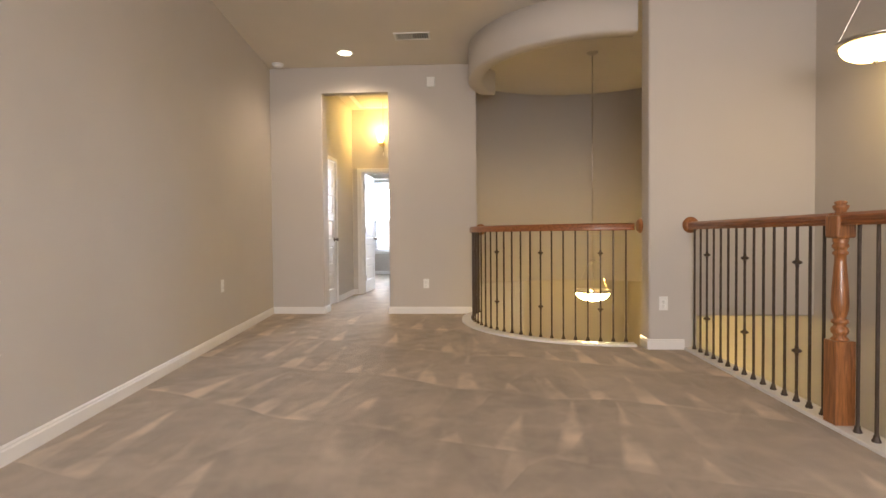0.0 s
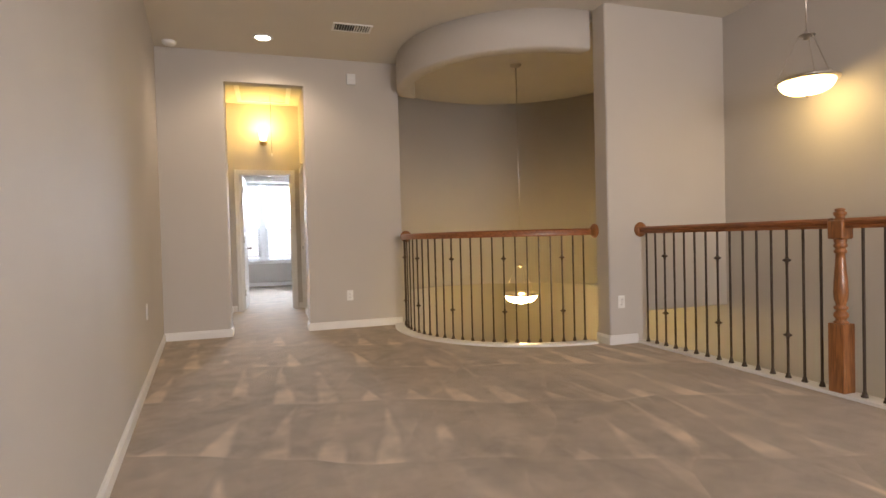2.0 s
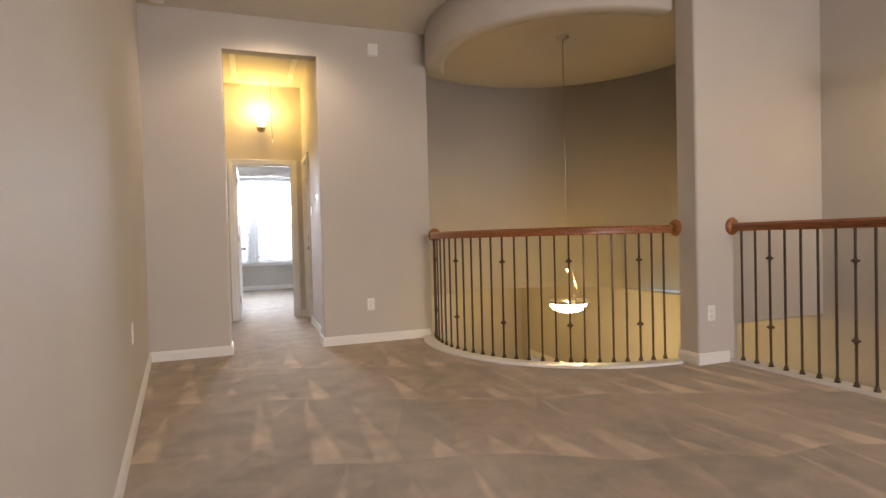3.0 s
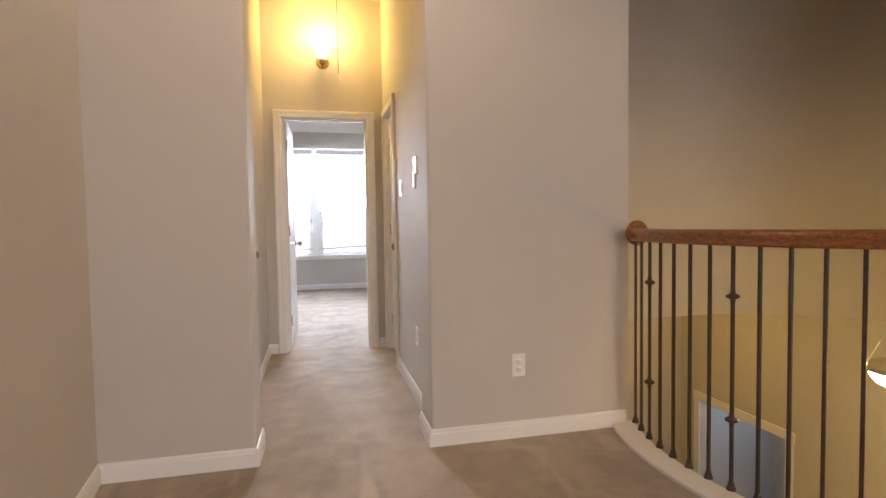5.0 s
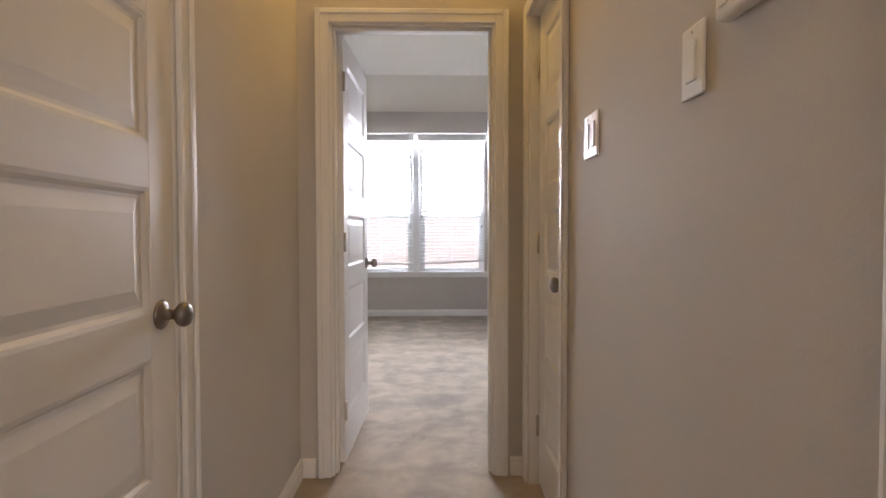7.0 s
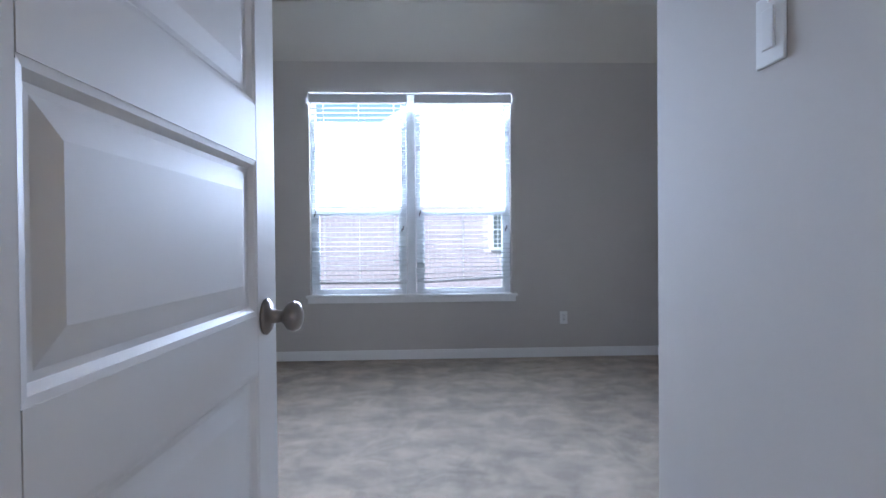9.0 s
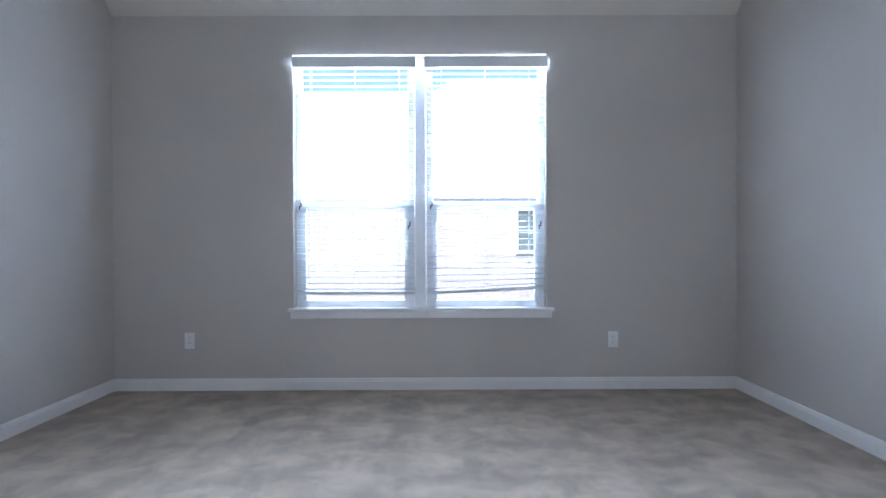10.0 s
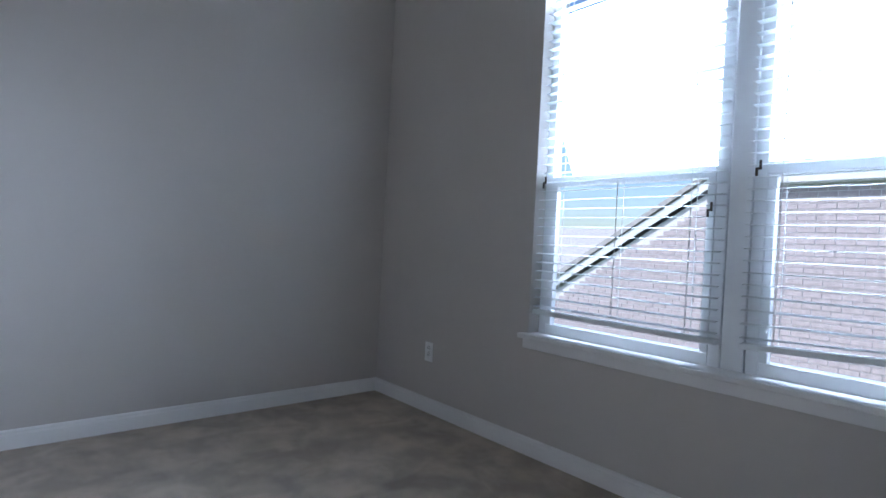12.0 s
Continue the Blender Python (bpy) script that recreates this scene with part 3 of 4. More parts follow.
# Stairs down beside the stairwell wall, and their wall rail.
bm = bmesh.new()
for i in range(17):
    box(RAIL_X + 0.075, 1.2 + 0.28 * i, LOW if i > 14 else -0.18 * (i + 1) - 0.4, STAIR_X - 0.002, 1.2 + 0.28 * (i + 1) + 0.025, -0.178 * (i + 1), 0.006, bm, 1)
box(RAIL_X + 0.075, -0.3, -0.3, STAIR_X - 0.002, 1.2, 0.0, 0.0, bm)
structure("stairs", bm, CARPET, "carpeted stairs down to the foyer", "stairs")
wr = tagged(empty("wall_handrail", pose(0, 0, 0)), "sloping oak handrail fixed to the stairwell wall", "handrail")
part("handrail", sweep([(4.92, 1.6, 0.62), (4.92, 3.13, -0.235), (4.92, 4.7, -1.115)], [(s, u - 0.03) for s, u in RAILSEC], smooth=False), OAK_Y, wr)
for y, z in ((1.9, 0.36), (3.6, -0.59)):
    part("bracket", box(4.905, y - 0.012, z - 0.06, STAIR_X, y + 0.012, z - 0.035, 0.004), NICKEL, wr)


# ---- doors ----
def casing(path_boxes, label="white moulded door casing"):
    bm = bmesh.new()
    for b in path_boxes:
        box(*b, 0.004, bm)
    return structure("door_frame", bm, WHITE, label, "door frame")


def knob(parent, x, z, side):
    """Round knob with its rose; side is the way that it points along y."""
    prof = [(0.0, 0.0), (0.032, 0.0), (0.033, 0.004), (0.027, 0.009), (0.013, 0.012), (0.011, 0.03), (0.016, 0.035), (0.025, 0.042), (0.0275, 0.052), (0.024, 0.061), (0.014, 0.066), (0.0, 0.067)]
    k = part("knob", lathe(prof, 24), SATIN, parent, "dark satin nickel knob")
    k.matrix_local = pose(x, 0.0175 * side, z) @ Matrix.Rotation(radians(-90 * side), 4, "X")


def panel_door(name, width, label, m, height=2.02):
    """Leaf along +x from the hinge, five stacked raised panels on each side."""
    th = tagged(empty(name, m), label, "door", kind="structure")
    t, stile = 0.0175, 0.105
    leaf = bmesh.new()
    top, bottom, rail = 0.11, 0.20, 0.095
    ph = (height - top - bottom - 4 * rail) / 5
    box(0, -t, 0, stile, t, height, 0.002, leaf, 1)
    box(width - stile, -t, 0, width, t, height, 0.002, leaf, 1)
    z = bottom
    box(stile, -t, 0, width - stile, t, bottom, 0.0, leaf)
    for i in range(5):
        box(stile, -t + 0.011, z, width - stile, t - 0.011, z + ph, 0.0, leaf)
        z += ph
        box(stile, -t, z, width - stile, t, z + (rail if i < 4 else top), 0.0, leaf)
        z += rail
    part("leaf", leaf, DOORW, th)
    z = bottom
    for i in range(5):
        for side in (-1, 1):
            bm = bmesh.new()
            x0, x1, z0, z1 = stile, width - stile, z, z + ph
            steps = ((0.0, 0.0165), (0.008, 0.0150), (0.016, 0.0080), (0.024, 0.0075), (0.055, 0.0135))
            rings = []
            for inset, y in steps:
                rings.append([bm.verts.new((x, side * y, zz)) for x, zz in ((x0 + inset, z0 + inset), (x1 - inset, z0 + inset), (x1 - inset, z1 - inset), (x0 + inset, z1 - inset))])
            for a, b in zip(rings, rings[1:]):
                for k in range(4):
                    bm.faces.new((a[k], a[(k + 1) % 4], b[(k + 1) % 4], b[k]))
            bm.faces.new(rings[-1])
            bmesh.ops.recalc_face_normals(bm, faces=bm.faces[:])
            if bm.faces[:][-1].normal.y * side < 0:
                bmesh.ops.reverse_faces(bm, faces=bm.faces[:])
            part("panel", bm, DOORW, th)
        z += ph + rail
    for side in (-1, 1):
        knob(th, width - 0.065, 0.915, side)
    for hz in (0.25, 1.05, 1.80):
        part("hinge", lathe([(0.0, hz - 0.045), (0.007, hz - 0.045), (0.007, hz + 0.045), (0.0, hz + 0.045)], 10, center=(-0.004, -t - 0.004, 0)), NICKEL, th, "small nickel hinge")
    return th


C = 0.062
# Closed door in the hall's west wall.
panel_door("door_hall_west", LD1 - LD0 - 0.05, "closed white five-panel door with nickel knob", pose(HALL_L - 0.018, LD0 + 0.024, 0.012, 0, 0, 90))
casing([(HALL_L - 0.12, LD0, 0, HALL_L, LD0 + 0.02, DOOR_H), (HALL_L - 0.12, LD1 - 0.02, 0, HALL_L, LD1, DOOR_H), (HALL_L - 0.12, LD0 + 0.02, DOOR_H - 0.003, HALL_L, LD1 - 0.02, DOOR_H + 0.012),
        (HALL_L, LD0 - C + 0.006, 0, HALL_L + 0.016, LD0 + 0.006, DOOR_H + C), (HALL_L, LD1 - 0.006, 0, HALL_L + 0.016, LD1 + C - 0.006, DOOR_H + C), (HALL_L, LD0 + 0.006, DOOR_H, HALL_L + 0.016, LD1 - 0.006, DOOR_H + C),
        (HALL_L + 0.016, LD1 + 0.030, 0, HALL_L + 0.022, LD1 + C - 0.008, DOOR_H + C - 0.004)])
# Closed narrow door in the hall's east wall.
panel_door("door_hall_east", RD1 - RD0 - 0.05, "closed narrow white panel door", pose(HALL_R + 0.06, RD1 - 0.024, 0.012, 0, 0, -90))
casing([(HALL_R, RD0, 0, HALL_R + 0.12, RD0 + 0.02, DOOR_H), (HALL_R, RD1 - 0.02, 0, HALL_R + 0.12, RD1, DOOR_H), (HALL_R, RD0 + 0.02, DOOR_H - 0.003, HALL_R + 0.12, RD1 - 0.02, DOOR_H + 0.012),
        (HALL_R - 0.016, RD0 - C + 0.006, 0, HALL_R, RD0 + 0.006, DOOR_H + C), (HALL_R - 0.016, RD1 - 0.006, 0, HALL_R, RD1 + C - 0.006, DOOR_H + C), (HALL_R - 0.016, RD0 + 0.006, DOOR_H, HALL_R, RD1 - 0.006, DOOR_H + C),
        (HALL_R - 0.022, RD0 - C + 0.008, 0, HALL_R - 0.016, RD0 - 0.030, DOOR_H + C - 0.004)])
# Bedroom door, swung open into the room.
panel_door("door_bedroom", 0.735, "white five-panel bedroom door standing open", pose(BD0 + 0.030, HALL_END + 0.122, 0.012, 0, 0, 88.3))
casing([(BD0, HALL_END, 0, BD0 + 0.018, HALL_END + 0.12, DOOR_H), (BD1 - 0.018, HALL_END, 0, BD1, HALL_END + 0.12, DOOR_H), (BD0 + 0.018, HALL_END, DOOR_H - 0.006, BD1 - 0.018, HALL_END + 0.12, DOOR_H + 0.012),
        (BD0 + 0.018, HALL_END + 0.03, 0, BD0 + 0.03, HALL_END + 0.07, DOOR_H - 0.006), (BD1 - 0.03, HALL_END + 0.03, 0, BD1 - 0.018, HALL_END + 0.07, DOOR_H - 0.006), (BD0 + 0.03, HALL_END + 0.03, DOOR_H - 0.02, BD1 - 0.03, HALL_END + 0.07, DOOR_H - 0.006),
        (BD0 - C + 0.006, HALL_END - 0.016, 0, BD0 + 0.006, HALL_END, DOOR_H + C), (BD1 - 0.006, HALL_END - 0.016, 0, BD1 + C - 0.006, HALL_END, DOOR_H + C), (BD0 + 0.006, HALL_END - 0.016, DOOR_H, BD1 - 0.006, HALL_END, DOOR_H + C),
        (BD0 - C + 0.008, HALL_END - 0.022, 0, BD0 - 0.030, HALL_END - 0.016, DOOR_H + C - 0.002), (BD1 + 0.030, HALL_END - 0.022, 0, BD1 + C - 0.008, HALL_END - 0.016, DOOR_H + C - 0.002), (BD0 - 0.030, HALL_END - 0.022, DOOR_H + 0.036, BD1 + 0.030, HALL_END - 0.016, DOOR_H + C - 0.002),
        (BD0 - C + 0.006, HALL_END + 0.12, 0, BD0 + 0.006, HALL_END + 0.136, DOOR_H + C), (BD1 - 0.006, HALL_END + 0.12, 0, BD1 + C - 0.006, HALL_END + 0.136, DOOR_H + C), (BD0 + 0.006, HALL_END + 0.12, DOOR_H, BD1 - 0.006, HALL_END + 0.136, DOOR_H + C)], "white moulded casing of the bedroom doorway")
part("strike_plate", box(BD1 - 0.0205, HALL_END + 0.075, 0.885, BD1 - 0.018, HALL_END + 0.105, 0.955, 0.0008), NICKEL, bpy.data.objects["door_bedroom"])
ob = bpy.data.objects["strike_plate"]
ob.matrix_parent_inverse = bpy.data.objects["door_bedroom"].matrix_world.inverted()

# ---- lamps ----
def pendant(place, drop, top, label, glow):
    """Bowl pendant: rim, bowl, three rods to a hub, stem and canopy. place is the rim's middle."""
    x, y, z = place
    th = tagged(empty("pendant_lamp", pose(x, y, z)), label, "pendant lamp", group="bowl pendants")
    r = 0.20
    part("rim", lathe([(r * 0.86, -0.012), (r * 0.98, -0.014), (r * 1.07, -0.004), (r * 1.09, 0.008), (r * 1.02, 0.016), (r * 0.9, 0.012), (0.0, 0.012)], 40), NICKEL, th, "brushed nickel rim")
    bowl = part("bowl", lathe([(r * 0.93, -0.014), (r * 0.90, -0.04), (r * 0.78, -0.072), (r * 0.58, -0.094), (r * 0.3, -0.106), (0.03, -0.11), (0.0, -0.11)], 40), glow, th, "glowing alabaster glass bowl")
    part("finial", lathe([(0.0, -0.112), (0.014, -0.112), (0.016, -0.12), (0.009, -0.13), (0.0, -0.138)], 16), NICKEL, th)
    part("hub", lathe([(0.0, drop - 0.03), (0.02, drop - 0.03), (0.022, drop - 0.01), (0.055, drop - 0.004), (0.06, drop + 0.004), (0.03, drop + 0.012), (0.014, drop + 0.03), (0.0, drop + 0.035)], 24), NICKEL, th)
    for i in range(3):
        q = radians(20 + 120 * i)
        a, b = Vector((0.052 * math.cos(q), 0.052 * math.sin(q), drop)), Vector((r * 1.0 * math.cos(q), r * 1.0 * math.sin(q), 0.014))
        own = bmesh.new()
        bmesh.ops.create_cone(own, cap_ends=True, segments=8, radius1=0.0045, radius2=0.0045, depth=(b - a).length)
        own.transform(Matrix.Translation((a + b) / 2) @ (b - a).to_track_quat("Z", "Y").to_matrix().to_4x4())
        part("rod", own, NICKEL, th)
        part("clip", lathe([(0.0, -0.005), (0.014, -0.005), (0.016, 0.012), (0.008, 0.02), (0.0, 0.024)], 12, center=(r * 1.02 * math.cos(q), r * 1.02 * math.sin(q), 0.008)), NICKEL, th)
    part("stem", lathe([(0.0, drop + 0.03), (0.006, drop + 0.03), (0.006, top - z - 0.03), (0.0, top - z - 0.03)], 10), NICKEL, th)
    part("canopy", lathe([(0.0, top - z - 0.035), (0.02, top - z - 0.035), (0.05, top - z - 0.02), (0.066, top - z - 0.004), (0.066, top - z), (0.0, top - z)], 24), NICKEL, th)


pendant((3.54, 6.505, 0.326), 0.335, 3.0, "nickel pendant with alabaster bowl hanging in the round well", BOWL_WELL)
pendant((4.667, 3.83, 2.13), 0.335, CEILING, "nickel pendant with alabaster bowl over the stairs", BOWL_STAIR)

# The bowl in the well also throws its light up to the round ceiling.
lamp("well_pendant_light", "POINT", pose(3.54, 6.505, 0.37), 5, WARM, 0.02)

# Wall sconce over the bedroom door.
SX, SZ = 0.70, 2.53
sc = tagged(empty("wall_sconce", pose(SX, HALL_END, SZ)), "brass wall sconce with glowing frosted bell shade", "wall lamp")
bp_ = part("backplate", lathe([(0.0, 0.0), (0.055, 0.0), (0.057, 0.008), (0.045, 0.016), (0.02, 0.022), (0.0, 0.022)], 28), BRASS, sc)
bp_.matrix_local = pose(0, 0, -0.02, 90, 0, 0)
arm = [(0, -0.02 - 0.09 * (1 - math.cos(q)) / 1.0, -0.02 - 0.05 * math.sin(q)) for q in [math.pi * i / 16 for i in range(11)]]
part("arm", sweep(arm, [(0.007 * math.cos(q), 0.007 * math.sin(q)) for q in [2 * math.pi * i / 8 for i in range(8)]], smooth=True), BRASS, sc)
part("cup", lathe([(0.0, -0.075), (0.012, -0.072), (0.03, -0.055), (0.036, -0.035), (0.034, -0.03), (0.0, -0.03)], 24, center=(0, -0.13, 0)), BRASS, sc)
part("shade", lathe([(0.03, -0.03), (0.045, 0.0), (0.052, 0.04), (0.055, 0.08), (0.066, 0.12), (0.062, 0.12), (0.050, 0.08), (0.0, 0.02)], 28, center=(0, -0.13, 0)), SHADE, sc, "frosted glass shade, lit")
lamp("sconce_light", "POINT", pose(SX, HALL_END - 0.20, SZ + 0.15), 7, WARM, 0.05)

# Recessed can, vent, detector and box.
can = tagged(empty("recessed_light", pose(0.744, 6.49, CEILING)), "round recessed ceiling light with white trim", "ceiling light")
part("trim_ring", lathe([(0.072, 0.0), (0.098, 0.0), (0.100, -0.005), (0.092, -0.010), (0.076, -0.008), (0.070, -0.003)], 36), WHITE, can)
part("lens", lathe([(0.0, -0.002), (0.072, -0.002), (0.074, -0.006), (0.06, -0.010), (0.0, -0.014)], 36), CANLENS, can, "glowing lens")
spot = lamp("recessed_bulb", "SPOT", pose(0.744, 6.49, CEILING - 0.03), 18, SOFT, 0.07)
spot.data.spot_size, spot.data.spot_blend = radians(150), 0.6

vent = tagged(empty("ceiling_vent", pose(1.57, 6.03, CEILING)), "white louvred air vent in the ceiling", "air vent")
bm = box(-0.19, -0.10, -0.010, 0.19, -0.078, 0, 0.003)
box(-0.19, 0.078, -0.010, 0.19, 0.10, 0, 0.003, bm)
box(-0.19, -0.078, -0.010, -0.165, 0.078, 0, 0.003, bm)
box(0.165, -0.078, -0.010, 0.19, 0.078, 0, 0.003, bm)
part("frame", bm, PLASTIC, vent)
part("backing", box(-0.165, -0.078, -0.003, 0.165, 0.078, 0), DARK, vent)
for i in range(13):
    s = part("slat", box(-0.008, -0.078, -0.0010, 0.008, 0.078, 0.0010), PLASTIC, vent)
    s.matrix_local = pose(-0.15 + 0.025 * i, 0, -0.009, 0, 50 if i > 6 else -50, 0)
det = tagged(empty("smoke_detector", pose(-0.16, 6.82, CEILING)), "round white smoke detector on the ceiling", "smoke detector")
part("base", lathe([(0.0, 0.0), (0.068, 0.0), (0.068, -0.012), (0.0, -0.012)], 28), PLASTIC, det)
part("cover", lathe([(0.06, -0.012), (0.062, -0.02), (0.05, -0.036), (0.02, -0.04), (0.0, -0.04)], 28), PLASTIC, det)
alarm = tagged(empty("wall_sensor", pose(1.69, BACK, 2.855)), "small white alarm box high on the wall", "alarm box")
part("housing", box(-0.05, -0.035, -0.06, 0.05, 0, 0.06, 0.008, seg=3), PLASTIC, alarm)
part("grille", box(-0.035, -0.037, -0.045, 0.035, -0.035, -0.005, 0.001), WHITE, alarm)


# ---- switches and outlets ----
def plate(kind, m, label, gangs=1):
    """A wall plate in its own x-z plane, facing -y."""
    th = tagged(empty(kind, m), label, "switch" if "switch" in kind else "outlet")
    w = 0.036 + 0.023 * (gangs - 1)
    part("plate", box(-w, -0.006, -0.058, w, 0, 0.058, 0.003), PLASTIC, th)
    for g in range(gangs):
        x = (g - (gangs - 1) / 2) * 0.046
        if "switch" in kind:
            part("rocker", box(x - 0.016, -0.010, -0.033, x + 0.016, -0.005, 0.033, 0.002), PLASTIC, th)
        else:
            for z in (-0.02, 0.02):
                sock = part("socket", lathe([(0.0, 0.0), (0.0165, 0.0), (0.0165, 0.002), (0.0, 0.002)], 20), PLASTIC, th)
                sock.matrix_local = pose(x, -0.0055, z, 90, 0, 0)
                for dx in (-0.006, 0.006):
                    part("slot", box(dx - 0.001, -0.0028, -0.004, dx + 0.001, -0.0015, 0.004), DARK, sock).matrix_local = pose(0, 0, 0, -90, 0, 0)
        part("screw", lathe([(0.0, 0.0), (0.003, 0.0), (0.003, 0.0015), (0.0, 0.0015)], 8), NICKEL, th).matrix_local = pose(x, -0.0055, 0.047 if "switch" in kind else 0.0, 90, 0, 0)
    return th



def at(x, y, z, turn):
    return pose(x, y, z, 0, 0, turn)


plate("outlet", at(1.61, BACK, 0.375, 0), "white wall outlet beside the hall opening")
plate("outlet", at(3.775, COL, 0.385, 0), "white wall outlet on the column")
plate("outlet", at(left_wall_x(5.2), 5.2, 0.52, 90 + 6.4), "white wall outlet on the long wall")
plate("outlet", at(HALL_R, 7.69, 0.41, -90), "white wall outlet low in the hall")
plate("light_switch", at(HALL_R, 8.25, 1.36, -90), "double white light switch in the hall", 2)
plate("light_switch", at(HALL_R, 7.70, 1.38, -90), "white light switch beside the thermostat")
plate("outlet", at(-1.079, WIN_Y, 0.36, 0), "white wall outlet under the window wall")
plate("outlet", at(1.988, WIN_Y, 0.36, 0), "white wall outlet beside the window")
plate("light_switch", at(1.253, 9.92, 1.40, -90), "white light switch beside the bedroom door")
tst = tagged(empty("thermostat", at(HALL_R, 7.55, 1.45, -90)), "white wall thermostat with grey display", "thermostat")
part("housing", box(-0.045, -0.026, -0.05, 0.045, 0, 0.05, 0.006, seg=3), PLASTIC, tst)
part("display", box(-0.034, -0.0275, 0.0, 0.034, -0.0255, 0.042, 0.001), SCREEN, tst, "grey display")
for dx in (-0.02, 0.02):
    part("button", box(dx - 0.01, -0.029, -0.035, dx + 0.01, -0.0255, -0.025, 0.001), PLASTIC, tst)

# Attic hatch with its pull cord in the hall ceiling.
hatch = tagged(empty("attic_hatch", pose(0.72, 8.38, CEILING)), "cream attic hatch with a hanging pull cord", "attic hatch")
bm = box(-0.36, -0.72, -0.014, 0.36, -0.66, 0, 0.003)
box(-0.36, 0.66, -0.014, 0.36, 0.72, 0, 0.003, bm)
box(-0.36, -0.66, -0.014, -0.30, 0.66, 0, 0.003, bm)
box(0.30, -0.66, -0.014, 0.36, 0.66, 0, 0.003, bm)
part("frame", bm, WHITE, hatch)
part("panel", box(-0.295, -0.655, -0.006, 0.295, 0.655, 0, 0.002), CEIL, hatch)
part("cord", lathe([(0.0, -0.80), (0.0025, -0.80), (0.0025, -0.006), (0.0, -0.006)], 6, center=(0.09, 0.32, 0)), DARK, hatch)
part("pull", lathe([(0.0, -0.85), (0.008, -0.845), (0.009, -0.82), (0.004, -0.795), (0.0, -0.795)], 10, center=(0.09, 0.32, 0)), WHITE, hatch)

# ---- bedroom window ----
MID = 0.592
win = tagged(empty("window_1", pose(0, 0, 0)), "white double window with lowered blinds", "window", kind="structure")
FY = WIN_Y + 0.075
part("mullion", box(MID - 0.04, FY, WZ0, MID + 0.04, FY + 0.07, WZ1, 0.004), VINYL, win)
for x0, x1 in ((WX0, MID - 0.045), (MID + 0.045, WX1)):
    bm = box(x0, FY, WZ0, x0 + 0.045, FY + 0.06, WZ1, 0.004)
    box(x1 - 0.045, FY, WZ0, x1, FY + 0.06, WZ1, 0.004, bm)
    box(x0 + 0.045, FY, WZ1 - 0.05, x1 - 0.045, FY + 0.06, WZ1, 0.004, bm)
    box(x0 + 0.045, FY, WZ0, x1 - 0.045, FY + 0.06, WZ0 + 0.06, 0.004, bm)
    part("window_frame", bm, VINYL, win)
    bm = box(x0 + 0.045, FY - 0.008, 1.318, x1 - 0.045, FY + 0.05, 1.365, 0.004)
    box(x0 + 0.045, FY - 0.004, WZ0 + 0.06, x0 + 0.075, FY + 0.03, 1.318, 0.003, bm)
    box(x1 - 0.075, FY - 0.004, WZ0 + 0.06, x1 - 0.045, FY + 0.03, 1.318, 0.003, bm)
    part("sash", bm, VINYL, win)
    for z0, z1, y in ((WZ0 + 0.06, 1.318, FY + 0.012), (1.365, WZ1 - 0.05, FY + 0.032)):
        pane = part("pane", box(x0 + 0.05, y, z0, x1 - 0.05, y + 0.004, z1), GLASS, win)
        pane.visible_shadow = False
bm = box(WX0 - 0.035, WIN_Y - 0.045, WZ0 - 0.012, WX1 + 0.05, FY, WZ0 + 0.012, 0.006, seg=3)
part("window_sill", bm, WHITE, win)
part("apron", box(WX0 - 0.022, WIN_Y - 0.016, WZ0 - 0.062, WX1 + 0.037, WIN_Y, WZ0 - 0.012, 0.004), WHITE, win)

# Blinds: one to each half, slats turned level.
slat = bmesh.new()
BW = (WX1 - WX0) / 2 - 0.048
for k in range(7):
    u = -0.024 + 0.008 * k
    for s in (-1, 1):
        slat.verts.new((s * BW / 2, u, 0.004 * (1 - (u / 0.024) ** 2)))
slat.verts.ensure_lookup_table()
for k in range(6):
    slat.faces.new((slat.verts[2 * k], slat.verts[2 * k + 1], slat.verts[2 * k + 3], slat.verts[2 * k + 2]))
ext = bmesh.ops.solidify(slat, geom=slat.faces[:], thickness=0.0025)
SLATMESH = bpy.data.meshes.new("slat")
slat.to_mesh(SLATMESH)
slat.free()
SLATMESH.materials.append(SLAT)


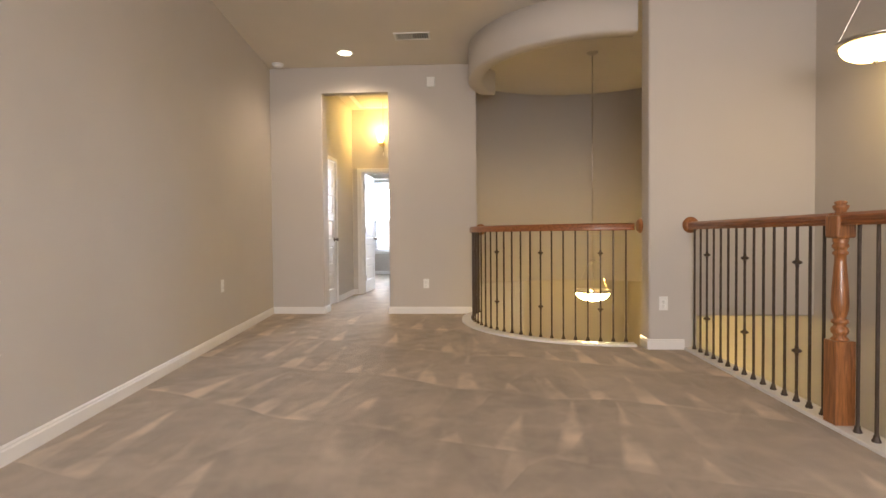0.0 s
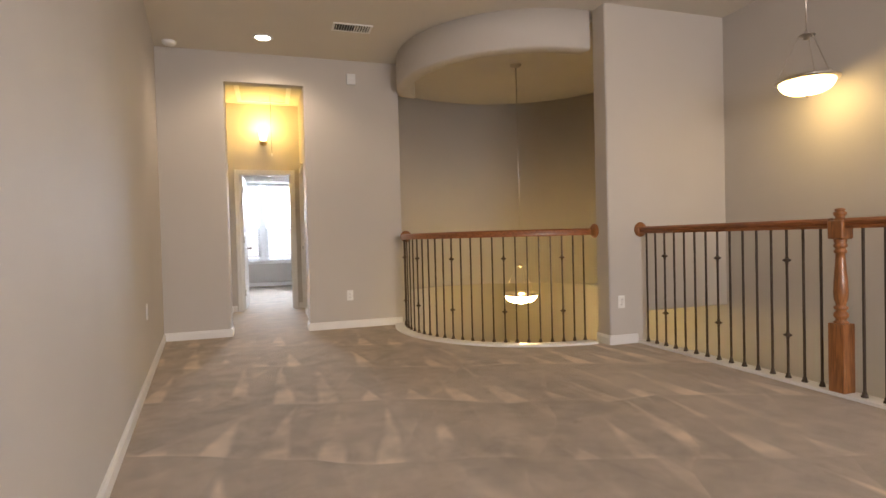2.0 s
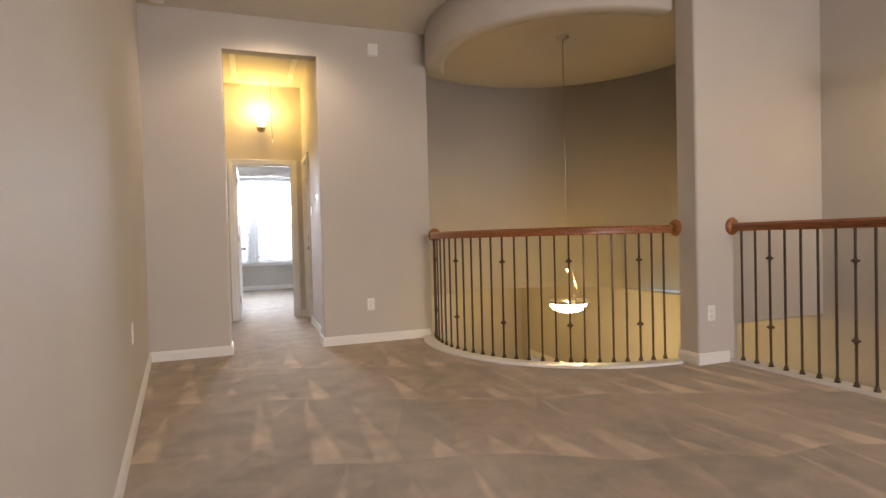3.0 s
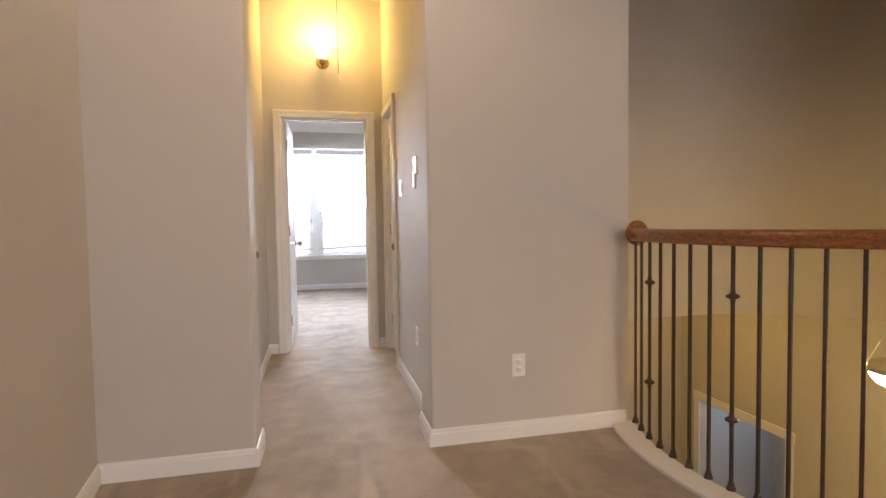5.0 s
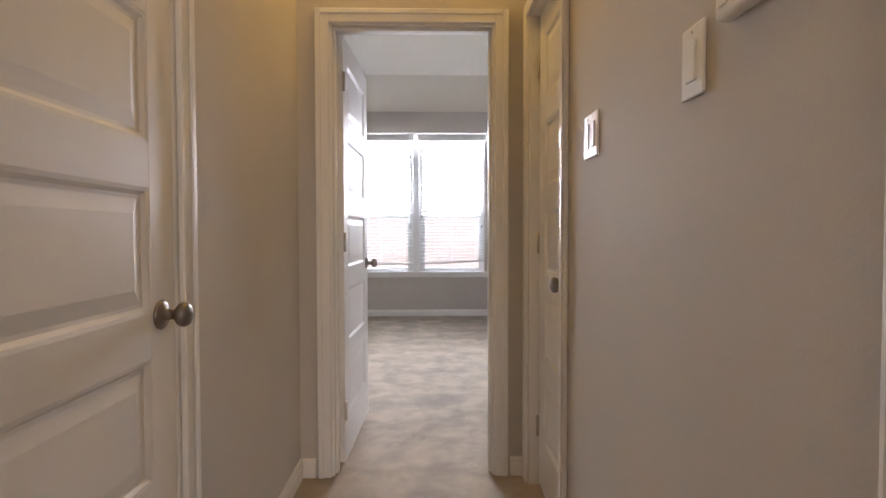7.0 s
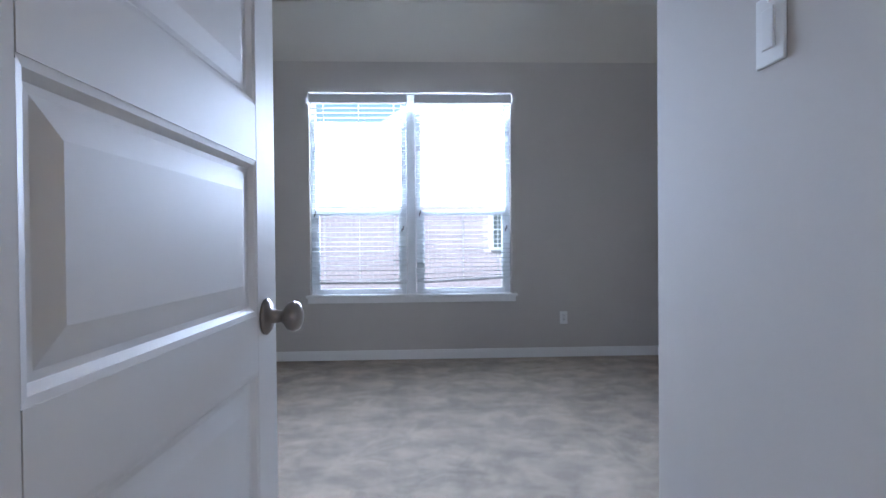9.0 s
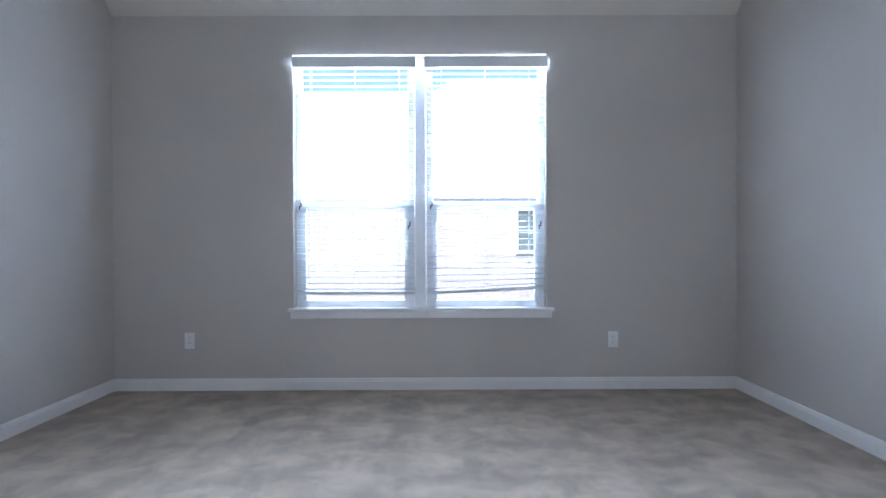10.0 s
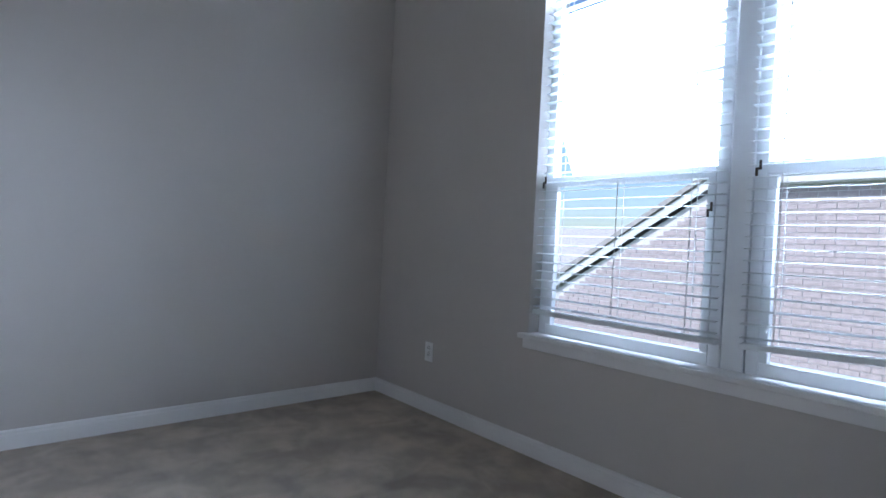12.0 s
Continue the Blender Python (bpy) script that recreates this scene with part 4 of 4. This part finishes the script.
def blind(cx, bottom, tilt, label):
    y = WIN_Y + 0.035
    top = 2.336
    th = tagged(empty("window_blind", pose(cx, y, 0)), label, "window blind", group="bedroom blinds")
    part("head_rail", box(-BW / 2, -0.022, top, BW / 2, 0.03, top + 0.05, 0.003), SLAT, th)
    bm = box(-BW / 2 - 0.012, -0.062, top - 0.01, BW / 2 + 0.012, -0.052, top + 0.068, 0.004)
    part("valance", bm, SLAT, th)
    n = int((top - bottom) / 0.0435)
    for i in range(n):
        z = bottom + 0.03 + (top - bottom - 0.03) * i / n
        lean = tilt * max(0.0, 1 - i / 3.0)
        s = new("slat", SLATMESH)
        s.parent = th
        s.location = (0, random.uniform(-0.001, 0.001), z)
        s.rotation_euler = (radians(random.uniform(1.0, 5.0)), radians(-lean + random.uniform(-0.1, 0.1)), 0)
    r = part("bottom_rail", box(-BW / 2, -0.026, -0.010, BW / 2, 0.026, 0.012, 0.004), SLAT, th)
    r.matrix_local = pose(0, 0, bottom, 0, -tilt, 0)
    for dx in (-0.32, 0.0, 0.32):
        for dy in (-0.026, 0.026):
            part("ladder_cord", box(dx - 0.0018, dy - 0.0008, bottom, dx + 0.0018, dy + 0.0008, top), SLAT, th)
    for dx, z in ((-BW / 2 + 0.045, 1.330), (BW / 2 - 0.035, 1.186)):
        bm = box(dx - 0.004, -0.034, z, dx + 0.004, -0.028, z + 0.03, 0.001)
        box(dx - 0.016, -0.034, z - 0.004, dx + 0.004, -0.028, z + 0.004, 0.001, bm)
        box(dx - 0.016, -0.034, z - 0.026, dx - 0.008, -0.028, z + 0.004, 0.001, bm)
        part("cord_clip", bm, IRON, th, "small dark clip on the cords")


blind(WX0 + 0.01 + BW / 2, 0.695, -0.3, "white horizontal blind with slats open, nearly lowered")
blind(WX1 - 0.005 - BW / 2, 0.715, 2.7, "white horizontal blind hanging slightly crooked")

# Assumed window in the south wall, out of view.
w2 = tagged(empty("window_2", pose(0, 0, 0)), "wide white loft window, assumed out of view", "window", kind="structure")
bm = box(1.1, -3.62, 0.7, 1.16, -3.54, 2.3, 0.004)
box(3.44, -3.62, 0.7, 3.5, -3.54, 2.3, 0.004, bm)
box(1.16, -3.62, 0.7, 3.44, -3.54, 0.76, 0.004, bm)
box(1.16, -3.62, 2.24, 3.44, -3.54, 2.3, 0.004, bm)
box(2.27, -3.62, 0.76, 2.33, -3.54, 2.24, 0.004, bm)
part("window_frame", bm, VINYL, w2)

# ---- outside ----
structure("ground", box(-400, -400, -3.6, 400, 400, -3.3), GRASS, "lawn between the houses", "ground")
NY = 20.0
house = tagged(empty("brick_house", pose(0, NY, -3.3)), "neighbouring red-brick house with a gabled roof", "house")
RX0, RZ0, RX1, EAVE, FAR = -4.9, 3.50, -1.95, 5.36, 14.0


def rake(x):
    """Height of the brickwork's top edge: a rake at the west end, then a level eave."""
    return RZ0 + (EAVE - RZ0) * min(1.0, max(0.0, (x - RX0) / (RX1 - RX0)))


def slab(outline, y0, y1, bm=None):
    """A solid between two upright planes, with its outline given in x and z."""
    own = bmesh.new()
    g0 = [own.verts.new((x, y0, z)) for x, z in outline]
    g1 = [own.verts.new((x, y1, z)) for x, z in outline]
    own.faces.new(g0), own.faces.new(g1[::-1])
    k = len(outline)
    for i in range(k):
        own.faces.new((g0[i], g1[i], g1[(i + 1) % k], g0[(i + 1) % k]))
    bmesh.ops.recalc_face_normals(own, faces=own.faces[:])
    return merged(own, bm)


wallpart = part("wall", slab([(RX0, 0), (FAR, 0), (FAR, EAVE), (RX1, EAVE), (RX0, RZ0)], 0.012, 8.0), MORTAR, house)
part("bargeboard", slab([(RX0 - 0.3, RZ0 - 0.14), (RX1 + 0.05, EAVE + 0.08), (RX1 + 0.05, EAVE + 0.22), (RX0 - 0.3, RZ0)], -0.06, -0.03), VINYL, house)
part("soffit", slab([(RX1 - 0.02, EAVE - 0.02), (FAR + 0.3, EAVE - 0.02), (FAR + 0.3, EAVE + 0.02), (RX1 - 0.02, EAVE + 0.02)], -0.12, 0.05), VINYL, house)
part("fascia", slab([(RX1 - 0.02, EAVE + 0.0), (FAR + 0.3, EAVE), (FAR + 0.3, EAVE + 0.16), (RX1 - 0.02, EAVE + 0.16)], -0.15, -0.121), VINYL, house)
own = bmesh.new()
q = [own.verts.new(v) for v in ((RX1 - 0.05, -0.18, EAVE + 0.16), (FAR + 0.35, -0.18, EAVE + 0.16), (FAR - 3.0, 5.0, EAVE + 3.6), (RX1 + 3.0, 5.0, EAVE + 3.6), (RX1 - 0.05, 9.0, EAVE + 0.16), (FAR + 0.35, 9.0, EAVE + 0.16))]
own.faces.new((q[0], q[1], q[2], q[3])), own.faces.new((q[0], q[3], q[4])), own.faces.new((q[1], q[5], q[2])), own.faces.new((q[3], q[2], q[5], q[4])), own.faces.new((q[0], q[4], q[5], q[1]))
bmesh.ops.recalc_face_normals(own, faces=own.faces[:])
part("roof", own, SHINGLE, house)
part("roof", slab([(RX0 - 0.35, RZ0 - 0.02), (RX1, EAVE + 0.22), (RX1, EAVE + 0.3), (RX0 - 0.35, RZ0 + 0.08)], -0.09, 8.2), SHINGLE, house)
# House window.
HX0, HX1, HZ0, HZ1 = 2.10, 3.0, 4.20, 5.05
hw = part("window", box(HX0 + 0.05, -0.03, HZ0 + 0.05, HX1 - 0.05, 0.01, HZ1 - 0.05), SCREEN, house, "dark window with white grid")
bm = box(HX0, -0.06, HZ0, HX0 + 0.06, 0.01, HZ1, 0.004)
box(HX1 - 0.06, -0.06, HZ0, HX1, 0.01, HZ1, 0.004, bm)
box(HX0 + 0.06, -0.06, HZ1 - 0.06, HX1 - 0.06, 0.01, HZ1, 0.004, bm)
box(HX0 + 0.06, -0.06, HZ0, HX1 - 0.06, 0.01, HZ0 + 0.06, 0.004, bm)
box((HX0 + HX1) / 2 - 0.012, -0.045, HZ0 + 0.06, (HX0 + HX1) / 2 + 0.012, -0.03, HZ1 - 0.06, 0.002, bm)
box(HX0 + 0.06, -0.045, (HZ0 + HZ1) / 2 - 0.012, HX1 - 0.06, -0.03, (HZ0 + HZ1) / 2 + 0.012, 0.002, bm)
part("frame", bm, VINYL, hw)

# Bricks: those seen through the lower panes singly, the others joined.
bm = box(0, -0.002, 0, 0.203, 0.014, 0.065, 0.003, seg=1)
BRICKMESH = bpy.data.meshes.new("brick")
bm.to_mesh(BRICKMESH)
bm.free()
BRICKMESH.materials.append(BRICK)
verts, faces, singles = [], [], 0
for row in range(int(EAVE / 0.076)):
    z = 0.005 + row * 0.076
    x = RX0 + 0.12 - (0.107 if row % 2 else 0.0)
    while x < FAR:
        edge_ok = z + 0.08 < min(rake(x), rake(x + 0.203)) - 0.02
        clear = x > HX1 or x + 0.203 < HX0 or z > HZ1 or z + 0.065 < HZ0
        if edge_ok and clear and z > 2.6:
            if singles < 300 and 0.4 < x < 3.4 and 3.7 < z < 5.6:
                b = new("brick", BRICKMESH)
                b.parent = wallpart
                b.location = (x, 0, z)
                singles += 1
            else:
                k = len(verts)
                d = random.uniform(-0.003, 0.001)
                verts += [(x, d, z), (x + 0.203, d, z), (x + 0.203, d, z + 0.065), (x, d, z + 0.065), (x, 0.013, z), (x + 0.203, 0.013, z), (x + 0.203, 0.013, z + 0.065), (x, 0.013, z + 0.065)]
                faces += [(k, k + 1, k + 2, k + 3), (k, k + 4, k + 5, k + 1), (k + 3, k + 2, k + 6, k + 7), (k, k + 3, k + 7, k + 4), (k + 1, k + 5, k + 6, k + 2)]
        x += 0.214
me = bpy.data.meshes.new("brickwork")
me.from_pydata(verts, [], faces)
me.materials.append(BRICK)
ob = tagged(new("brickwork", me), kind="stuff")
ob.parent = wallpart

# A farther house, whose sunlit roof shows past the brick gable.
far_house = tagged(empty("far_house", pose(-15.0, 36.0, -3.3)), "distant brick house with a pale sunlit shingle roof", "house")
part("wall", box(-9.0, -4.0, 0.0, 6.0, 5.0, 3.0), BRICK, far_house)
own = bmesh.new()
q = [own.verts.new(v) for v in ((-9.4, -4.5, 2.9), (6.4, -4.5, 2.9), (3.0, 0.5, 5.6), (-6.0, 0.5, 5.6), (-9.4, 5.5, 2.9), (6.4, 5.5, 2.9))]
own.faces.new((q[0], q[1], q[2], q[3])), own.faces.new((q[0], q[3], q[4])), own.faces.new((q[1], q[5], q[2])), own.faces.new((q[3], q[2], q[5], q[4])), own.faces.new((q[0], q[4], q[5], q[1]))
bmesh.ops.recalc_face_normals(own, faces=own.faces[:])
part("roof", own, SHINGLE, far_house)
part("fascia", box(-9.4, -4.53, 2.78, 6.4, -4.5, 2.92), VINYL, far_house)
